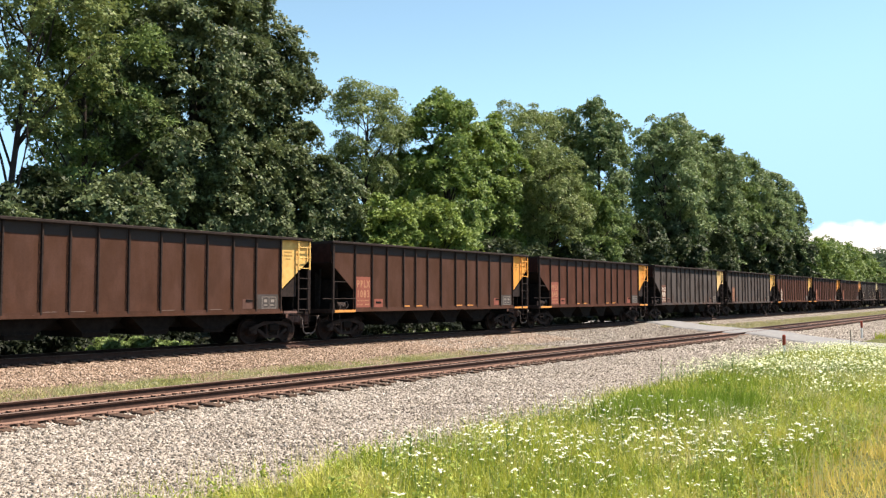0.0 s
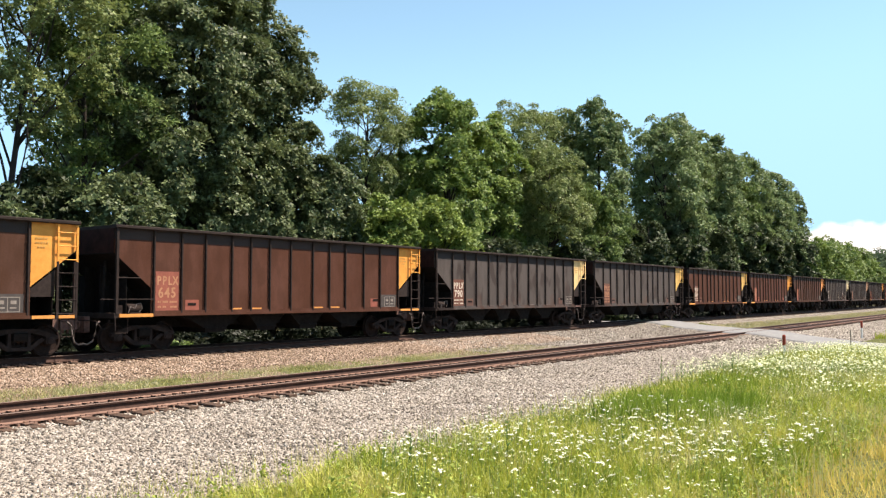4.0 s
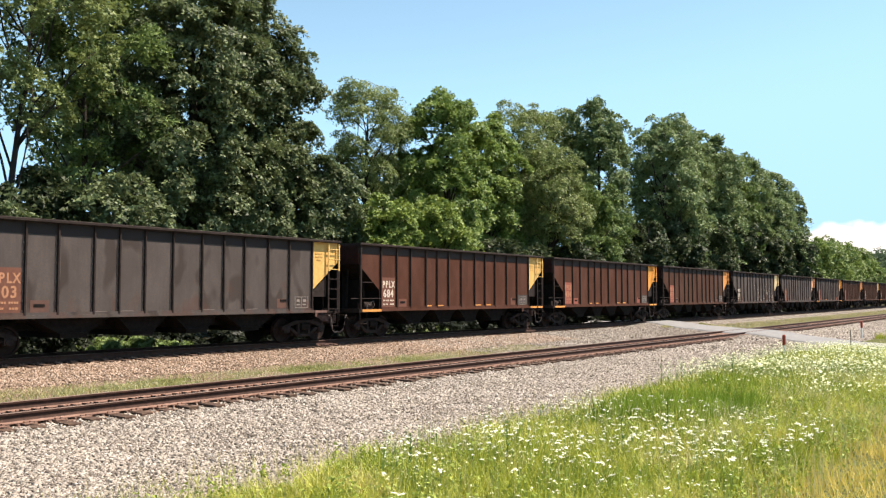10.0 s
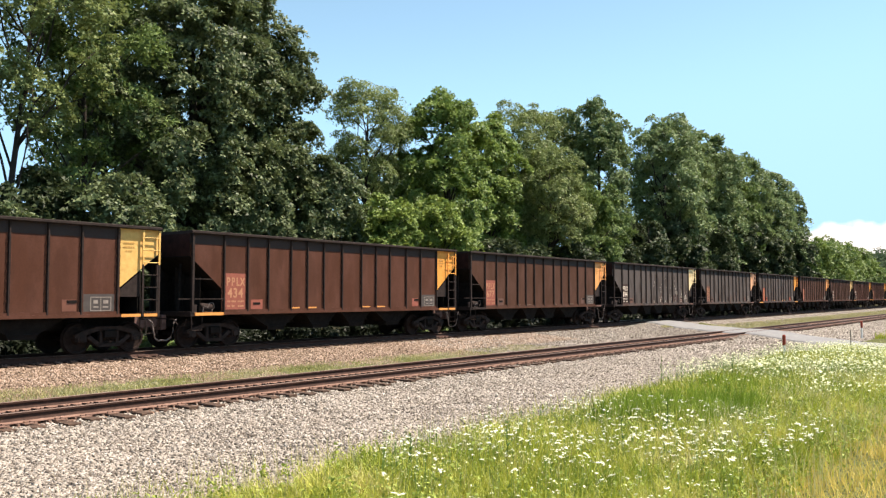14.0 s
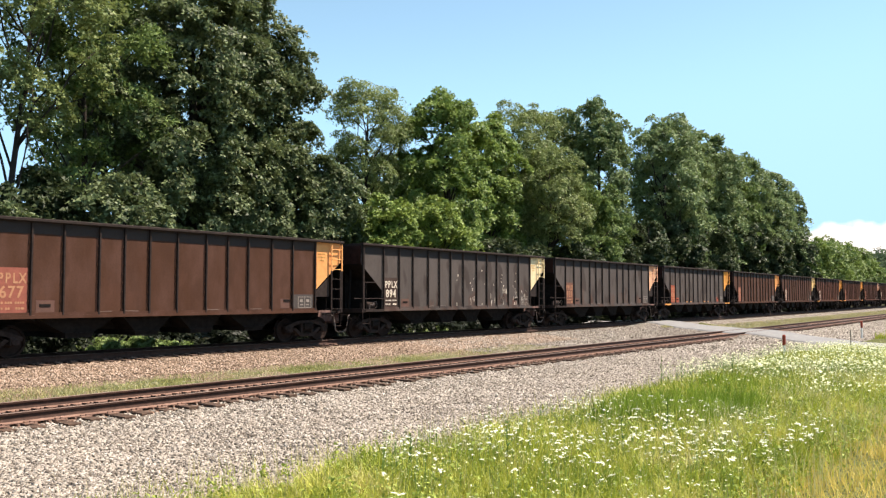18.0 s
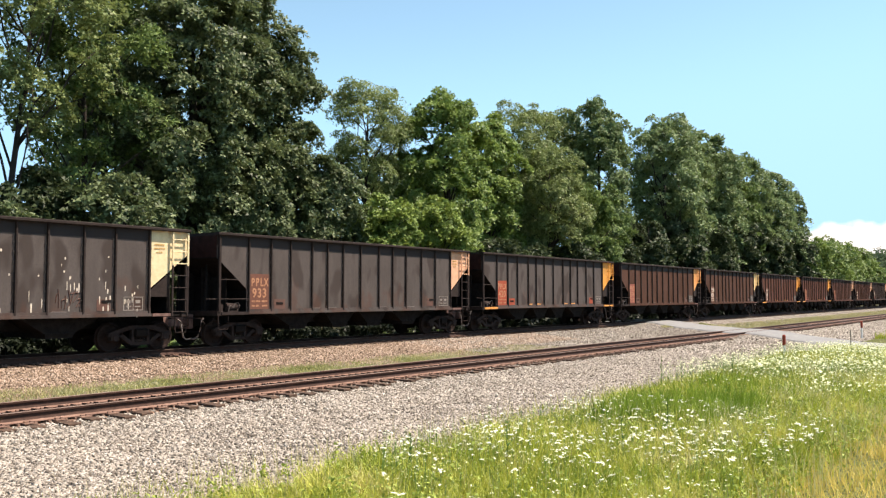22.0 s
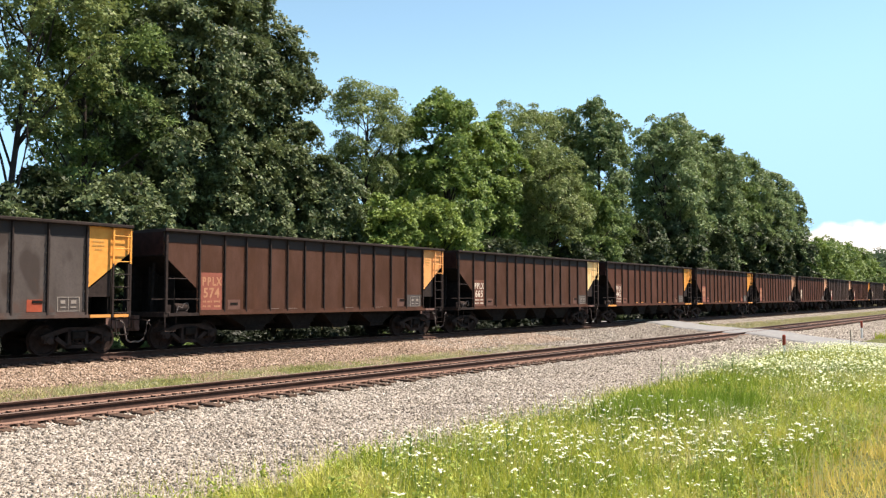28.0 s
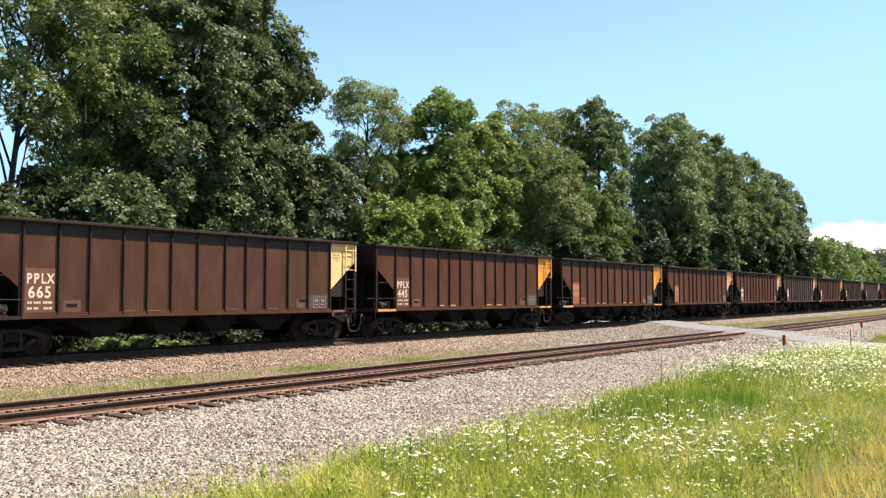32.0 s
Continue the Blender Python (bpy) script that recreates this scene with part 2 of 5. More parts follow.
def grass_material(name, stops, scale):
    """Blades whose hue changes in patches and from blade to blade."""
    n = Nodes(name)
    geo = n.add("ShaderNodeNewGeometry")
    v = n.coords()
    f = n.math("ADD", n.math("MULTIPLY", n.noise(v, scale, 4, 0.6), 1.60), n.math("MULTIPLY", geo.outputs["Random Per Island"], 0.24))
    col = n.ramp(n.math("SUBTRACT", f, 0.38), stops)
    n.finish(col, 0.55, 0.0, 0.25)
    tr = n.add("ShaderNodeBsdfTranslucent")
    n.link(col, tr.inputs[0])
    mx = n.add("ShaderNodeMixShader")
    mx.inputs[0].default_value = 0.35
    n.link(n.bsdf.outputs[0], mx.inputs[1])
    n.link(tr.outputs[0], mx.inputs[2])
    n.link(mx.outputs[0], n.out.inputs[0])
    return n.mat


M["grass"] = grass_material("meadow_grass", [(0.06, (0.065, 0.125, 0.016)), (0.30, (0.215, 0.285, 0.030)), (0.54, (0.42, 0.445, 0.064)), (0.76, (0.54, 0.50, 0.135)), (0.95, (0.64, 0.56, 0.28))], 0.8)
M["lush"] = grass_material("lush_grass", [(0.10, (0.085, 0.16, 0.015)), (0.5, (0.20, 0.295, 0.030)), (0.9, (0.36, 0.42, 0.07))], 0.8)
M["herb"] = leaf_material("meadow_herbs", (0.09, 0.15, 0.02), (0.38, 0.43, 0.085), 0.2)
M["strip_grass"] = grass_material("short_grass", [(0.15, (0.21, 0.215, 0.07)), (0.45, (0.37, 0.35, 0.15)), (0.8, (0.50, 0.44, 0.27))], 0.7)
M["dry_grass"] = leaf_material("straw_grass", (0.44, 0.34, 0.065), (0.74, 0.57, 0.17), 0.2)
M["straw"] = leaf_material("straw_stalks", (0.34, 0.30, 0.11), (0.66, 0.60, 0.30), 0.2)
M["seed"] = leaf_material("ripe_seed_heads", (0.36, 0.34, 0.15), (0.60, 0.56, 0.32), 0.2)
M["weed_stem"] = leaf_material("tall_weeds", (0.04, 0.09, 0.02), (0.12, 0.20, 0.045), 0.2)
M["petal"] = plain("white_petals", (0.50, 0.51, 0.36), (0.73, 0.73, 0.56), 20, 0.7)
M["pollen"] = plain("creamy_petals", (0.50, 0.52, 0.28), (0.70, 0.71, 0.46), 20, 0.8)


# ---------------------------------------------------------------- mesh code
class Shape:
    """Collects corners and faces of one mesh."""

    def __init__(self):
        self.v, self.f = [], []

    def add(self, verts, faces):
        n = len(self.v)
        self.v += [tuple(p) for p in verts]
        self.f += [tuple(i + n for i in face) for face in faces]
        return self

    def box(self, x0, x1, y0, y1, z0, z1, chamfer=0.0):
        if chamfer:
            c = chamfer
            prof = [(y0 + c, z0), (y1 - c, z0), (y1, z0 + c), (y1, z1 - c), (y1 - c, z1), (y0 + c, z1), (y0, z1 - c), (y0, z0 + c)]
            return self.prism(prof, x0, x1, "x")
        p = [(x, y, z) for x in (x0, x1) for y in (y0, y1) for z in (z0, z1)]
        return self.add(p, [(0, 1, 3, 2), (4, 6, 7, 5), (0, 4, 5, 1), (2, 3, 7, 6), (0, 2, 6, 4), (1, 5, 7, 3)])

    def prism(self, profile, a, b, axis):
        """A profile of (u, v) swept from a to b along an axis: x takes (y, z), y takes (x, z), z takes (x, y)."""
        put = {"x": lambda u, v, w: (w, u, v), "y": lambda u, v, w: (u, w, v), "z": lambda u, v, w: (u, v, w)}[axis]
        n = len(profile)
        verts = [put(u, v, a) for u, v in profile] + [put(u, v, b) for u, v in profile]
        faces = [tuple(range(n)), tuple(range(2 * n - 1, n - 1, -1))]
        faces += [(i, (i + 1) % n, n + (i + 1) % n, n + i) for i in range(n)]
        return self.add(verts, faces)

    def tube(self, path, radius, sides=8, caps=True):
        """A round bar along a path; radius is a number or one for each point."""
        pts = [Vector(p) for p in path]
        rad = radius if isinstance(radius, (list, tuple)) else [radius] * len(pts)
        verts, faces = [], []
        for i, p in enumerate(pts):
            d = (pts[min(i + 1, len(pts) - 1)] - pts[max(i - 1, 0)]).normalized()
            a = d.orthogonal().normalized() if abs(d.z) < 0.95 else d.cross(Vector((1, 0, 0))).normalized()
            if abs(d.z) < 0.95:
                a = d.cross(Vector((0, 0, 1))).normalized()
            b = d.cross(a)
            for k in range(sides):
                w = math.tau * k / sides
                verts.append(p + (a * math.cos(w) + b * math.sin(w)) * rad[i])
        for i in range(len(pts) - 1):
            for k in range(sides):
                k2 = (k + 1) % sides
                faces.append((i * sides + k, i * sides + k2, (i + 1) * sides + k2, (i + 1) * sides + k))
        if caps:
            faces.append(tuple(range(sides - 1, -1, -1)))
            faces.append(tuple((len(pts) - 1) * sides + k for k in range(sides)))
        return self.add(verts, faces)

    def lathe(self, profile, centre, axis="y", sides=24):
        """A profile of (radius, along) turned about an axis through centre."""
        verts, faces = [], []
        n = len(profile)
        for k in range(sides):
            w = math.tau * k / sides
            for r, h in profile:
                c, s = r * math.cos(w), r * math.sin(w)
                p = {"y": (c, h, s), "x": (h, c, s), "z": (c, s, h)}[axis]
                verts.append([p[i] + centre[i] for i in range(3)])
        for k in range(sides):
            k2 = (k + 1) % sides
            for i in range(n - 1):
                faces.append((k * n + i, k2 * n + i, k2 * n + i + 1, k * n + i + 1))
        return self.add(verts, faces)

    def mesh(self, name, smooth=False):
        me = bpy.data.meshes.new(name)
        me.from_pydata(self.v, [], self.f)
        bm = bmesh.new()
        bm.from_mesh(me)
        bmesh.ops.recalc_face_normals(bm, faces=bm.faces)
        bm.to_mesh(me)
        bm.free()
        if smooth:
            me.shade_smooth()
        return me


def thing(name, label, category, group="", kind=""):
    return tagged(new(name), label, category, group, kind)


def part(name, shape, material, parent, label="", smooth=False):
    """One mesh object under a thing or a part. shape: a Shape, or a mesh that is shared."""
    me = shape.mesh(name, smooth) if isinstance(shape, Shape) else shape
    if not me.materials:
        me.materials.append(M[material] if isinstance(material, str) else material)
    ob = new(name, me)
    ob.parent = parent
    if label:
        tagged(ob, label)
    return ob


def quads(name, verts, faces, material, mat_index=None):
    """A mesh from arrays of corners (n x 3) and faces (m x 3 or 4)."""
    me = bpy.data.meshes.new(name)
    verts = np.asarray(verts, dtype=np.float32)
    faces = np.asarray(faces, dtype=np.int32)
    m, k = faces.shape
    me.vertices.add(len(verts))
    me.vertices.foreach_set("co", verts.ravel())
    me.loops.add(m * k)
    me.loops.foreach_set("vertex_index", faces.ravel())
    me.polygons.add(m)
    me.polygons.foreach_set("loop_start", np.arange(0, m * k, k, dtype=np.int32))
    me.update(calc_edges=True)
    for key in ([material] if isinstance(material, str) else material):
        me.materials.append(M[key])
    if mat_index is not None:
        me.polygons.foreach_set("material_index", np.asarray(mat_index, dtype=np.int32))
    return me


# ---------------------------------------------------------------- ground
PROFILE = [(-3000, -0.9), (-40, -0.7), (0.0, -0.46), (2.2, -0.44), (5.5, -0.40), (8.0, -0.36), (9.5, -0.36), (12.6, -0.315),
           (13.55, -0.270), (13.85, -0.248), (14.15, -0.235), (14.36, -0.197), (15.68, -0.197), (15.86, -0.235), (16.15, -0.255), (16.45, -0.28), (17.15, -0.33), (17.95, -0.36), (20.0, -0.33), (20.8, -0.25), (22.9, -0.095),
           (23.4, -0.066), (26.4, -0.066), (27.0, -0.10), (28.6, -0.30), (32, -0.35), (60, 0.2), (300, 2.0), (3000, 8.0)]
PY, PZ = np.array([p[0] for p in PROFILE]), np.array([p[1] for p in PROFILE])
# the crossing lane: x of its middle, y, width, height
ROAD = [(41.8, -6.0, 5.2, -0.50), (42.2, 2.2, 4.8, -0.42), (43.8, 8.25, 4.4, -0.28), (45.5, 11.0, 4.6, -0.14), (49.5, 14.2, 5.2, -0.015),
        (51.0, 16.5, 5.4, -0.012), (54.5, 20.0, 4.8, 0.02), (58.3, 23.5, 4.6, 0.165), (61.0, 26.9, 4.8, 0.17), (64.0, 31.0, 5.0, -0.16), (69.0, 44.0, 5.0, -0.05)]


def drifts(x):
    x = np.maximum(x, 0)
    return np.where(x > 320, BEND * 320 * 320 / 2 + BEND * 320 * (x - 320), BEND * x * x / 2)


def wobble(x, y):
    return 0.5 * np.sin(1.3 * x + 0.7 * y) + 0.3 * np.sin(3.1 * x - 2.2 * y + 1) + 0.2 * np.sin(7.3 * x + 5.1 * y + 2)


def meadow_edge(x):
    """The row at which the meadow gives way to bare ballast."""
    return np.clip(7.45 + 0.045 * (x - 6), 7.3, 8.5)


def height(x, y):
    """The ground's height at plan places (arrays)."""
    row = y - drifts(x)
    z = np.interp(row, PY, PZ)
    rough = np.where((row > 13.3) & (row < 16.6), 0.006, np.where((row > 23.2) & (row < 26.5), 0.006, 0.02))
    z = z + rough * wobble(x, y)
    # the ballast is banked up to the crossing lane
    ry = [r[1] for r in ROAD]
    cx, cz = np.interp(y, ry, [r[0] for r in ROAD]), np.interp(y, ry, [r[3] for r in ROAD])
    k = np.clip((6.2 - np.abs(x - cx)) / 3.0, 0, 1) * np.clip((y - 3) / 3, 0, 1) * np.clip((33 - y) / 4, 0, 1)
    return z + (np.maximum(z, cz - 0.09) - z) * k


def build_ground():
    xs = np.concatenate([[-3000, -600, -150, -50, -20, -8], np.arange(-4, 62, 0.3), np.arange(62, 180, 2.0), [190, 210, 240, 280, 330, 400, 600, 1200, 3500]])
    rows = np.concatenate([[-3000, -800, -200, -60, -25, -10, -4], np.arange(-1, 32, 0.2), [33, 35, 38, 42, 48, 60, 90, 160, 400, 1000, 3000]])
    X, R = np.meshgrid(xs, rows, indexing="ij")
    Y = R + drifts(X)
    V = np.stack([X, Y, height(X, Y)], -1).reshape(-1, 3)
    a, b = len(xs), len(rows)
    idx = np.arange(a * b).reshape(a, b)
    F = np.stack([idx[:-1, :-1], idx[1:, :-1], idx[1:, 1:], idx[:-1, 1:]], -1).reshape(-1, 4)
    kind = np.full(X.shape, 2)
    edge = R + 0.30 * wobble(X * 1.7, R * 1.3)
    kind[(edge > meadow_edge(X) + 0.2) & (edge < 17.3)] = 0
    kind[(edge > 17.2) & (edge < 18.2)] = 1
    kind[(edge > 20.0) & (edge < 28.0)] = 1
    kind[(edge > 20.0) & (edge < 23.7) & (X > 30 + 1.5 * wobble(R, X))] = 0
    kind[(edge > 18.1) & (edge < 20.1) & (wobble(X * 0.8 + 1.0, R * 1.1) > 0.15)] = 1
    kind[(edge > 17.1) & (edge < 23.7) & (X > 32 + 1.5 * wobble(R, X)) & (X < 62)] = 0
    kind[(R > 13.8) & (R < 16.2)] = 5
    # the far track's bed takes the layer with the train's shade in its colour
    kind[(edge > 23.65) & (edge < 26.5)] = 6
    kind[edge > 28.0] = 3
    kind[(edge < 1.7) & (edge > -1.5)] = 4
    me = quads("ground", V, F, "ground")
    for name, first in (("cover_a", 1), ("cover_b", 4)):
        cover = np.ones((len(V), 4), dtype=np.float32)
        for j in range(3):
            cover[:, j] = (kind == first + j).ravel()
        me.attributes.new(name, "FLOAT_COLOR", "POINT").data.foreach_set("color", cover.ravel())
    ob = new("ground", me)
    tagged(ob, "stony railway ground with ballast, grassy verge and woodland floor", "ground", kind="structure")


build_ground()



def build_road():
    """The lane that crosses both tracks on the level; the rails run in gaps between its slabs."""
    cuts = [NEAR_Y - 0.755, NEAR_Y + 0.755, FAR_Y - 0.755, FAR_Y + 0.755]
    ys = np.array([r[1] for r in ROAD])

    def at(y):
        return [float(np.interp(y, ys, [r[i] for r in ROAD])) for i in (0, 2, 3)]

    spans, lo = [], -6.0
    for c in cuts:
        c += drift(50)
        spans.append((lo, c - 0.085))
        lo = c + 0.085
    spans.append((lo, 44.0))
    road = thing("crossing_road", "pale worn asphalt lane crossing both tracks on the level", "road", kind="structure")
    for a, b in spans:
        s = Shape()
        steps = max(1, int((b - a) / 0.5))
        rows = []
        for i in range(steps + 1):
            y = a + (b - a) * i / steps
            x, w, z = at(y)
            wav = 0.05 * math.sin(1.1 * y) + 0.03 * math.sin(2.7 * y + 1)
            l, r = x - w / 2 + wav, x + w / 2 - wav * 0.7
            rows.append([(l - 0.6, y, z - 0.34), (l, y, z - 0.03), (l + 0.5, y, z), (r - 0.5, y, z), (r, y, z - 0.03), (r + 0.6, y, z - 0.34)])
        flat = [p for row in rows for p in row]
        faces = [(i * 6 + j, i * 6 + j + 1, (i + 1) * 6 + j + 1, (i + 1) * 6 + j) for i in range(steps) for j in range(5)]
        faces += [(0, 1, 2, 3, 4, 5), tuple(steps * 6 + j for j in range(5, -1, -1))]
        s.add(flat, faces)
        part("slab", s, "asphalt", road)


build_road()


# ---------------------------------------------------------------- tracks
RAIL = [(-0.075, -0.18), (0.075, -0.18), (0.075, -0.168), (0.038, -0.142), (0.013, -0.105), (0.010, -0.048), (0.036, -0.038), (0.037, -0.006), (0.028, 0.0),
        (-0.028, 0.0), (-0.037, -0.006), (-0.036, -0.038), (-0.010, -0.048), (-0.013, -0.105), (-0.038, -0.142), (-0.075, -0.168)]


def rail_mesh(offset, centre_y, z, x0=-30, x1=520):
    xs = [x0] + [x0 + 10 * i for i in range(1, int((x1 - x0) / 10) + 1)]
    s = Shape()
    n = len(RAIL)
    verts = []
    for x in xs:
        y = centre_y + drift(x) + offset
        verts += [(x, y + u, z + v) for u, v in RAIL]
    faces = [(i * n + j, i * n + (j + 1) % n, (i + 1) * n + (j + 1) % n, (i + 1) * n + j) for i in range(len(xs) - 1) for j in range(n)]
    return s.add(verts, faces)


def tie_mesh():
    s = Shape()
    s.box(-0.114, 0.114, -1.30, 1.30, -0.175, 0.0, 0.012)
    return s.mesh("tie")


def plate_mesh():
    """A tie plate with its spikes and the rail anchors beside it."""
    s = Shape()
    s.box(-0.095, 0.095, -0.19, 0.19, 0.0, 0.016)
    for sx in (-0.05, 0.05):
        for sy in (-0.095, 0.095):
            s.box(sx - 0.016, sx + 0.016, sy - 0.02, sy + 0.02, 0.016, 0.045)
    for sx in (-0.15, 0.15):
        s.box(sx - 0.02, sx + 0.02, -0.10, 0.10, -0.03, 0.012)
    return s.mesh("tie_plate")


def build_track(name, label, centre_y, z, tie_label, n_ties, first, plates, seed):
    rnd = random.Random(seed)
    track = thing(name, label, "railway track", kind="structure")
    for off in (-0.755, 0.755):
        me = rail_mesh(off, centre_y, z).mesh("rail")
        me.materials.append(M["rail"])
        me.materials.append(M["rail_worn"])
        me.materials.append(M["rail_foot"])
        # the dark web holds the head's shade; the near foot is lighter, as if sunlit
        for p in me.polygons:
            if p.normal.z > 0.7 and p.center.z > z - 0.01:
                p.material_index = 1
            elif p.center.z < z - 0.125 and z < 0.1:
                p.material_index = 2
        part("rail", me, "rail", track)
    tie, plate = tie_mesh(), plate_mesh()
    tie.materials.append(M["tie"])
    plate.materials.append(M["plate"])
    anchor = Shape().box(-0.135, -0.11, -0.22, -0.07, -0.02, 0.048).box(0.11, 0.135, -0.22, -0.07, -0.02, 0.048).box(-0.11, 0.11, -0.22, -0.19, -0.02, 0.030).mesh("rail_anchor")
    anchor.materials.append(M["anchor"])
    for i in range(n_ties):
        x = first + 0.508 * i + rnd.uniform(-0.03, 0.03)
        if 46.8 < x - (centre_y - NEAR_Y) * 0.9 < 53.4:
            continue
        ob = new("tie", tie)
        ob.parent = track
        ob.matrix_basis = Matrix.Translation((x, centre_y + drift(x) + rnd.uniform(-0.15, 0.15), z - 0.197 - rnd.uniform(0, 0.012))) @ pose(0, 0, 0, rnd.uniform(-0.5, 0.5), 0, math.degrees(heading(x)) + rnd.uniform(-1.8, 1.8))
        if i < plates:
            for off in (-0.755, 0.755):
                pl = new("tie_plate", plate)
                pl.parent = track
                pl.matrix_basis = Matrix.Translation((x, centre_y + drift(x) + off, z - 0.197))
                an = new("rail_anchor", anchor)
                an.parent = track
                an.matrix_basis = pl.matrix_basis @ Matrix.Rotation(0 if off > 0 else math.pi, 4, "Z")
    return track


build_track("near_track", "single railway track with rusty rails on weathered wooden ties", NEAR_Y, 0.0, "", 290, 2.0, 130, 3)
build_track("far_track", "railway track under the coal train, shaded rails on dark ties", FAR_Y, FAR_Z, "", 280, 6.0, 60, 4)


# ---------------------------------------------------------------- coal hopper wagons
SIDE = 1.565                                  # half width over the side posts
SHEET = 1.49                                 # half width over the side sheets
POSTS = (-6.08, -5.035, -4.08, -2.965, -2.125, -1.24, -0.21, 0.935, 1.84, 2.745, 3.845, 4.87, 6.045)
END = 7.48
TOP, SILL, SLOPE_HI, SLOPE_LO = 3.90, 1.175, 3.06, 1.93
CACHE = {}


def shared(key, material, make, smooth=False):
    """The mesh of a repeated piece in one material, built once."""
    if (key, material) not in CACHE:
        me = make().mesh(key.split("/")[0], smooth)
        me.materials.append(M[material])
        CACHE[key, material] = me
    return CACHE[key, material]


def piece(key, material, parent, make, label="", smooth=False):
    ob = new(key.split("/")[0], shared(key, material, make, smooth))
    ob.parent = parent
    if key.startswith("small_lettering"):
        tagged(ob, "rows of small worn lettering", kind="stuff")
    elif label:
        tagged(ob, label)
    return ob


def plate(poly, y0, y1):
    return lambda: Shape().prism(poly, y0, y1, "y")


def bar(x0, x1, y0, y1, z0, z1, c=0.0):
    return lambda: Shape().box(x0, x1, y0, y1, z0, z1, c)


def rod(path, r, sides=6):
    return lambda: Shape().tube(path, r, sides)


def post_shape(x, y_in, y_out, z0):
    """A side post of hat section with its row of rivet heads and its tapered foot."""
    s = Shape()
    sgn = 1 if y_out > y_in else -1
    s.prism([(x - 0.030, y_in), (x - 0.022, y_out), (x + 0.022, y_out), (x + 0.030, y_in)], z0, TOP - 0.10, "z")
    return s


def flange_shape(x, y_in, y_out, z0):
    """The riveted flanges on both sides of a post."""
    s = Shape()
    sgn = 1 if y_out > y_in else -1
    for dx in (-0.062, 0.062):
        s.box(x + dx - 0.022, x + dx + 0.022, min(y_in, y_in + sgn * 0.012), max(y_in, y_in + sgn * 0.012), z0, TOP - 0.12)
        z = z0 + 0.16
        while z < TOP - 0.5:
            s.box(x + dx - 0.019, x + dx + 0.019, min(y_in, y_in + sgn * 0.036), max(y_in, y_in + sgn * 0.036), z - 0.019, z + 0.019)
            z += 0.27
    return s


def bay_shape(x0, x1, xm):
    """One hopper bay: sloping sheets that meet in a discharge door under the sill."""
    s = Shape()
    lo = 0.52
    s.prism([(x0, SILL + 0.04), (x1, SILL + 0.04), (xm + 0.42, lo + 0.12), (xm + 0.42, lo), (xm - 0.42, lo), (xm - 0.42, lo + 0.12)], -1.15, 1.15, "y")
    s.box(xm - 0.46, xm + 0.46, -1.2, 1.2, lo + 0.1, lo + 0.15)
    return s


def frame_shape(y):
    """A cast truck side frame with its two windows and journal ends."""
    s = Shape()
    t = 0.07
    a, b = y - t, y + t
    s.prism([(-0.95, 0.50), (-0.72, 0.60), (-0.35, 0.70), (0.35, 0.70), (0.72, 0.60), (0.95, 0.50), (1.12, 0.50), (1.12, 0.60), (0.78, 0.72), (0.42, 0.82), (-0.42, 0.82), (-0.78, 0.72), (-1.12, 0.60), (-1.12, 0.50)], a, b, "y")
    s.prism([(-0.34, 0.21), (0.34, 0.21), (0.40, 0.31), (-0.40, 0.31)], a, b, "y")
    for k in (-1, 1):
        s.prism([(k * 0.34, 0.21), (k * 0.74, 0.50), (k * 0.62, 0.56), (k * 0.30, 0.32)], a, b, "y")
        s.prism([(k * 0.22, 0.28), (k * 0.33, 0.28), (k * 0.31, 0.74), (k * 0.24, 0.74)], a, b, "y")
        s.prism([(k * 0.76, 0.38), (k * 1.04, 0.38), (k * 1.04, 0.58), (k * 0.76, 0.58)], a - 0.02, b + 0.02, "y")
        s.lathe([(0.0, a - 0.05), (0.09, a - 0.05), (0.11, a - 0.02), (0.11, b + 0.02), (0.09, b + 0.05), (0.0, b + 0.05)], (k * 0.89, 0, 0.457), "y", 14)
    return s


def spring_shape(dx, y):
    path = [(dx + 0.055 * math.cos(w), y + 0.055 * math.sin(w), 0.31 + 0.22 * w / (math.tau * 4)) for w in [math.tau * 4 * i / 28 for i in range(29)][::2]]
    return Shape().tube(path, 0.015, 4)


def wheelset_shape():
    s = Shape()
    s.tube([(0, -0.98, 0), (0, 0.98, 0)], 0.075, 10)
    for k in (-1, 1):
        prof = [(0.10, 0.66), (0.16, 0.68), (0.36, 0.70), (0.40, 0.685), (0.487, 0.682), (0.487, 0.712), (0.46, 0.722), (0.452, 0.815), (0.40, 0.815), (0.37, 0.76), (0.17, 0.75), (0.10, 0.82), (0.10, 0.66)]
        s.lathe([(r, k * h) for r, h in prof], (0, 0, 0), "y", 16)
        for i in range(3):
            w = math.tau * i / 3
            s.box(0.27 * math.cos(w) - 0.03, 0.27 * math.cos(w) + 0.03, min(k * 0.755, k * 0.775), max(k * 0.755, k * 0.775), 0.27 * math.sin(w) - 0.03, 0.27 * math.sin(w) + 0.03)
    return s


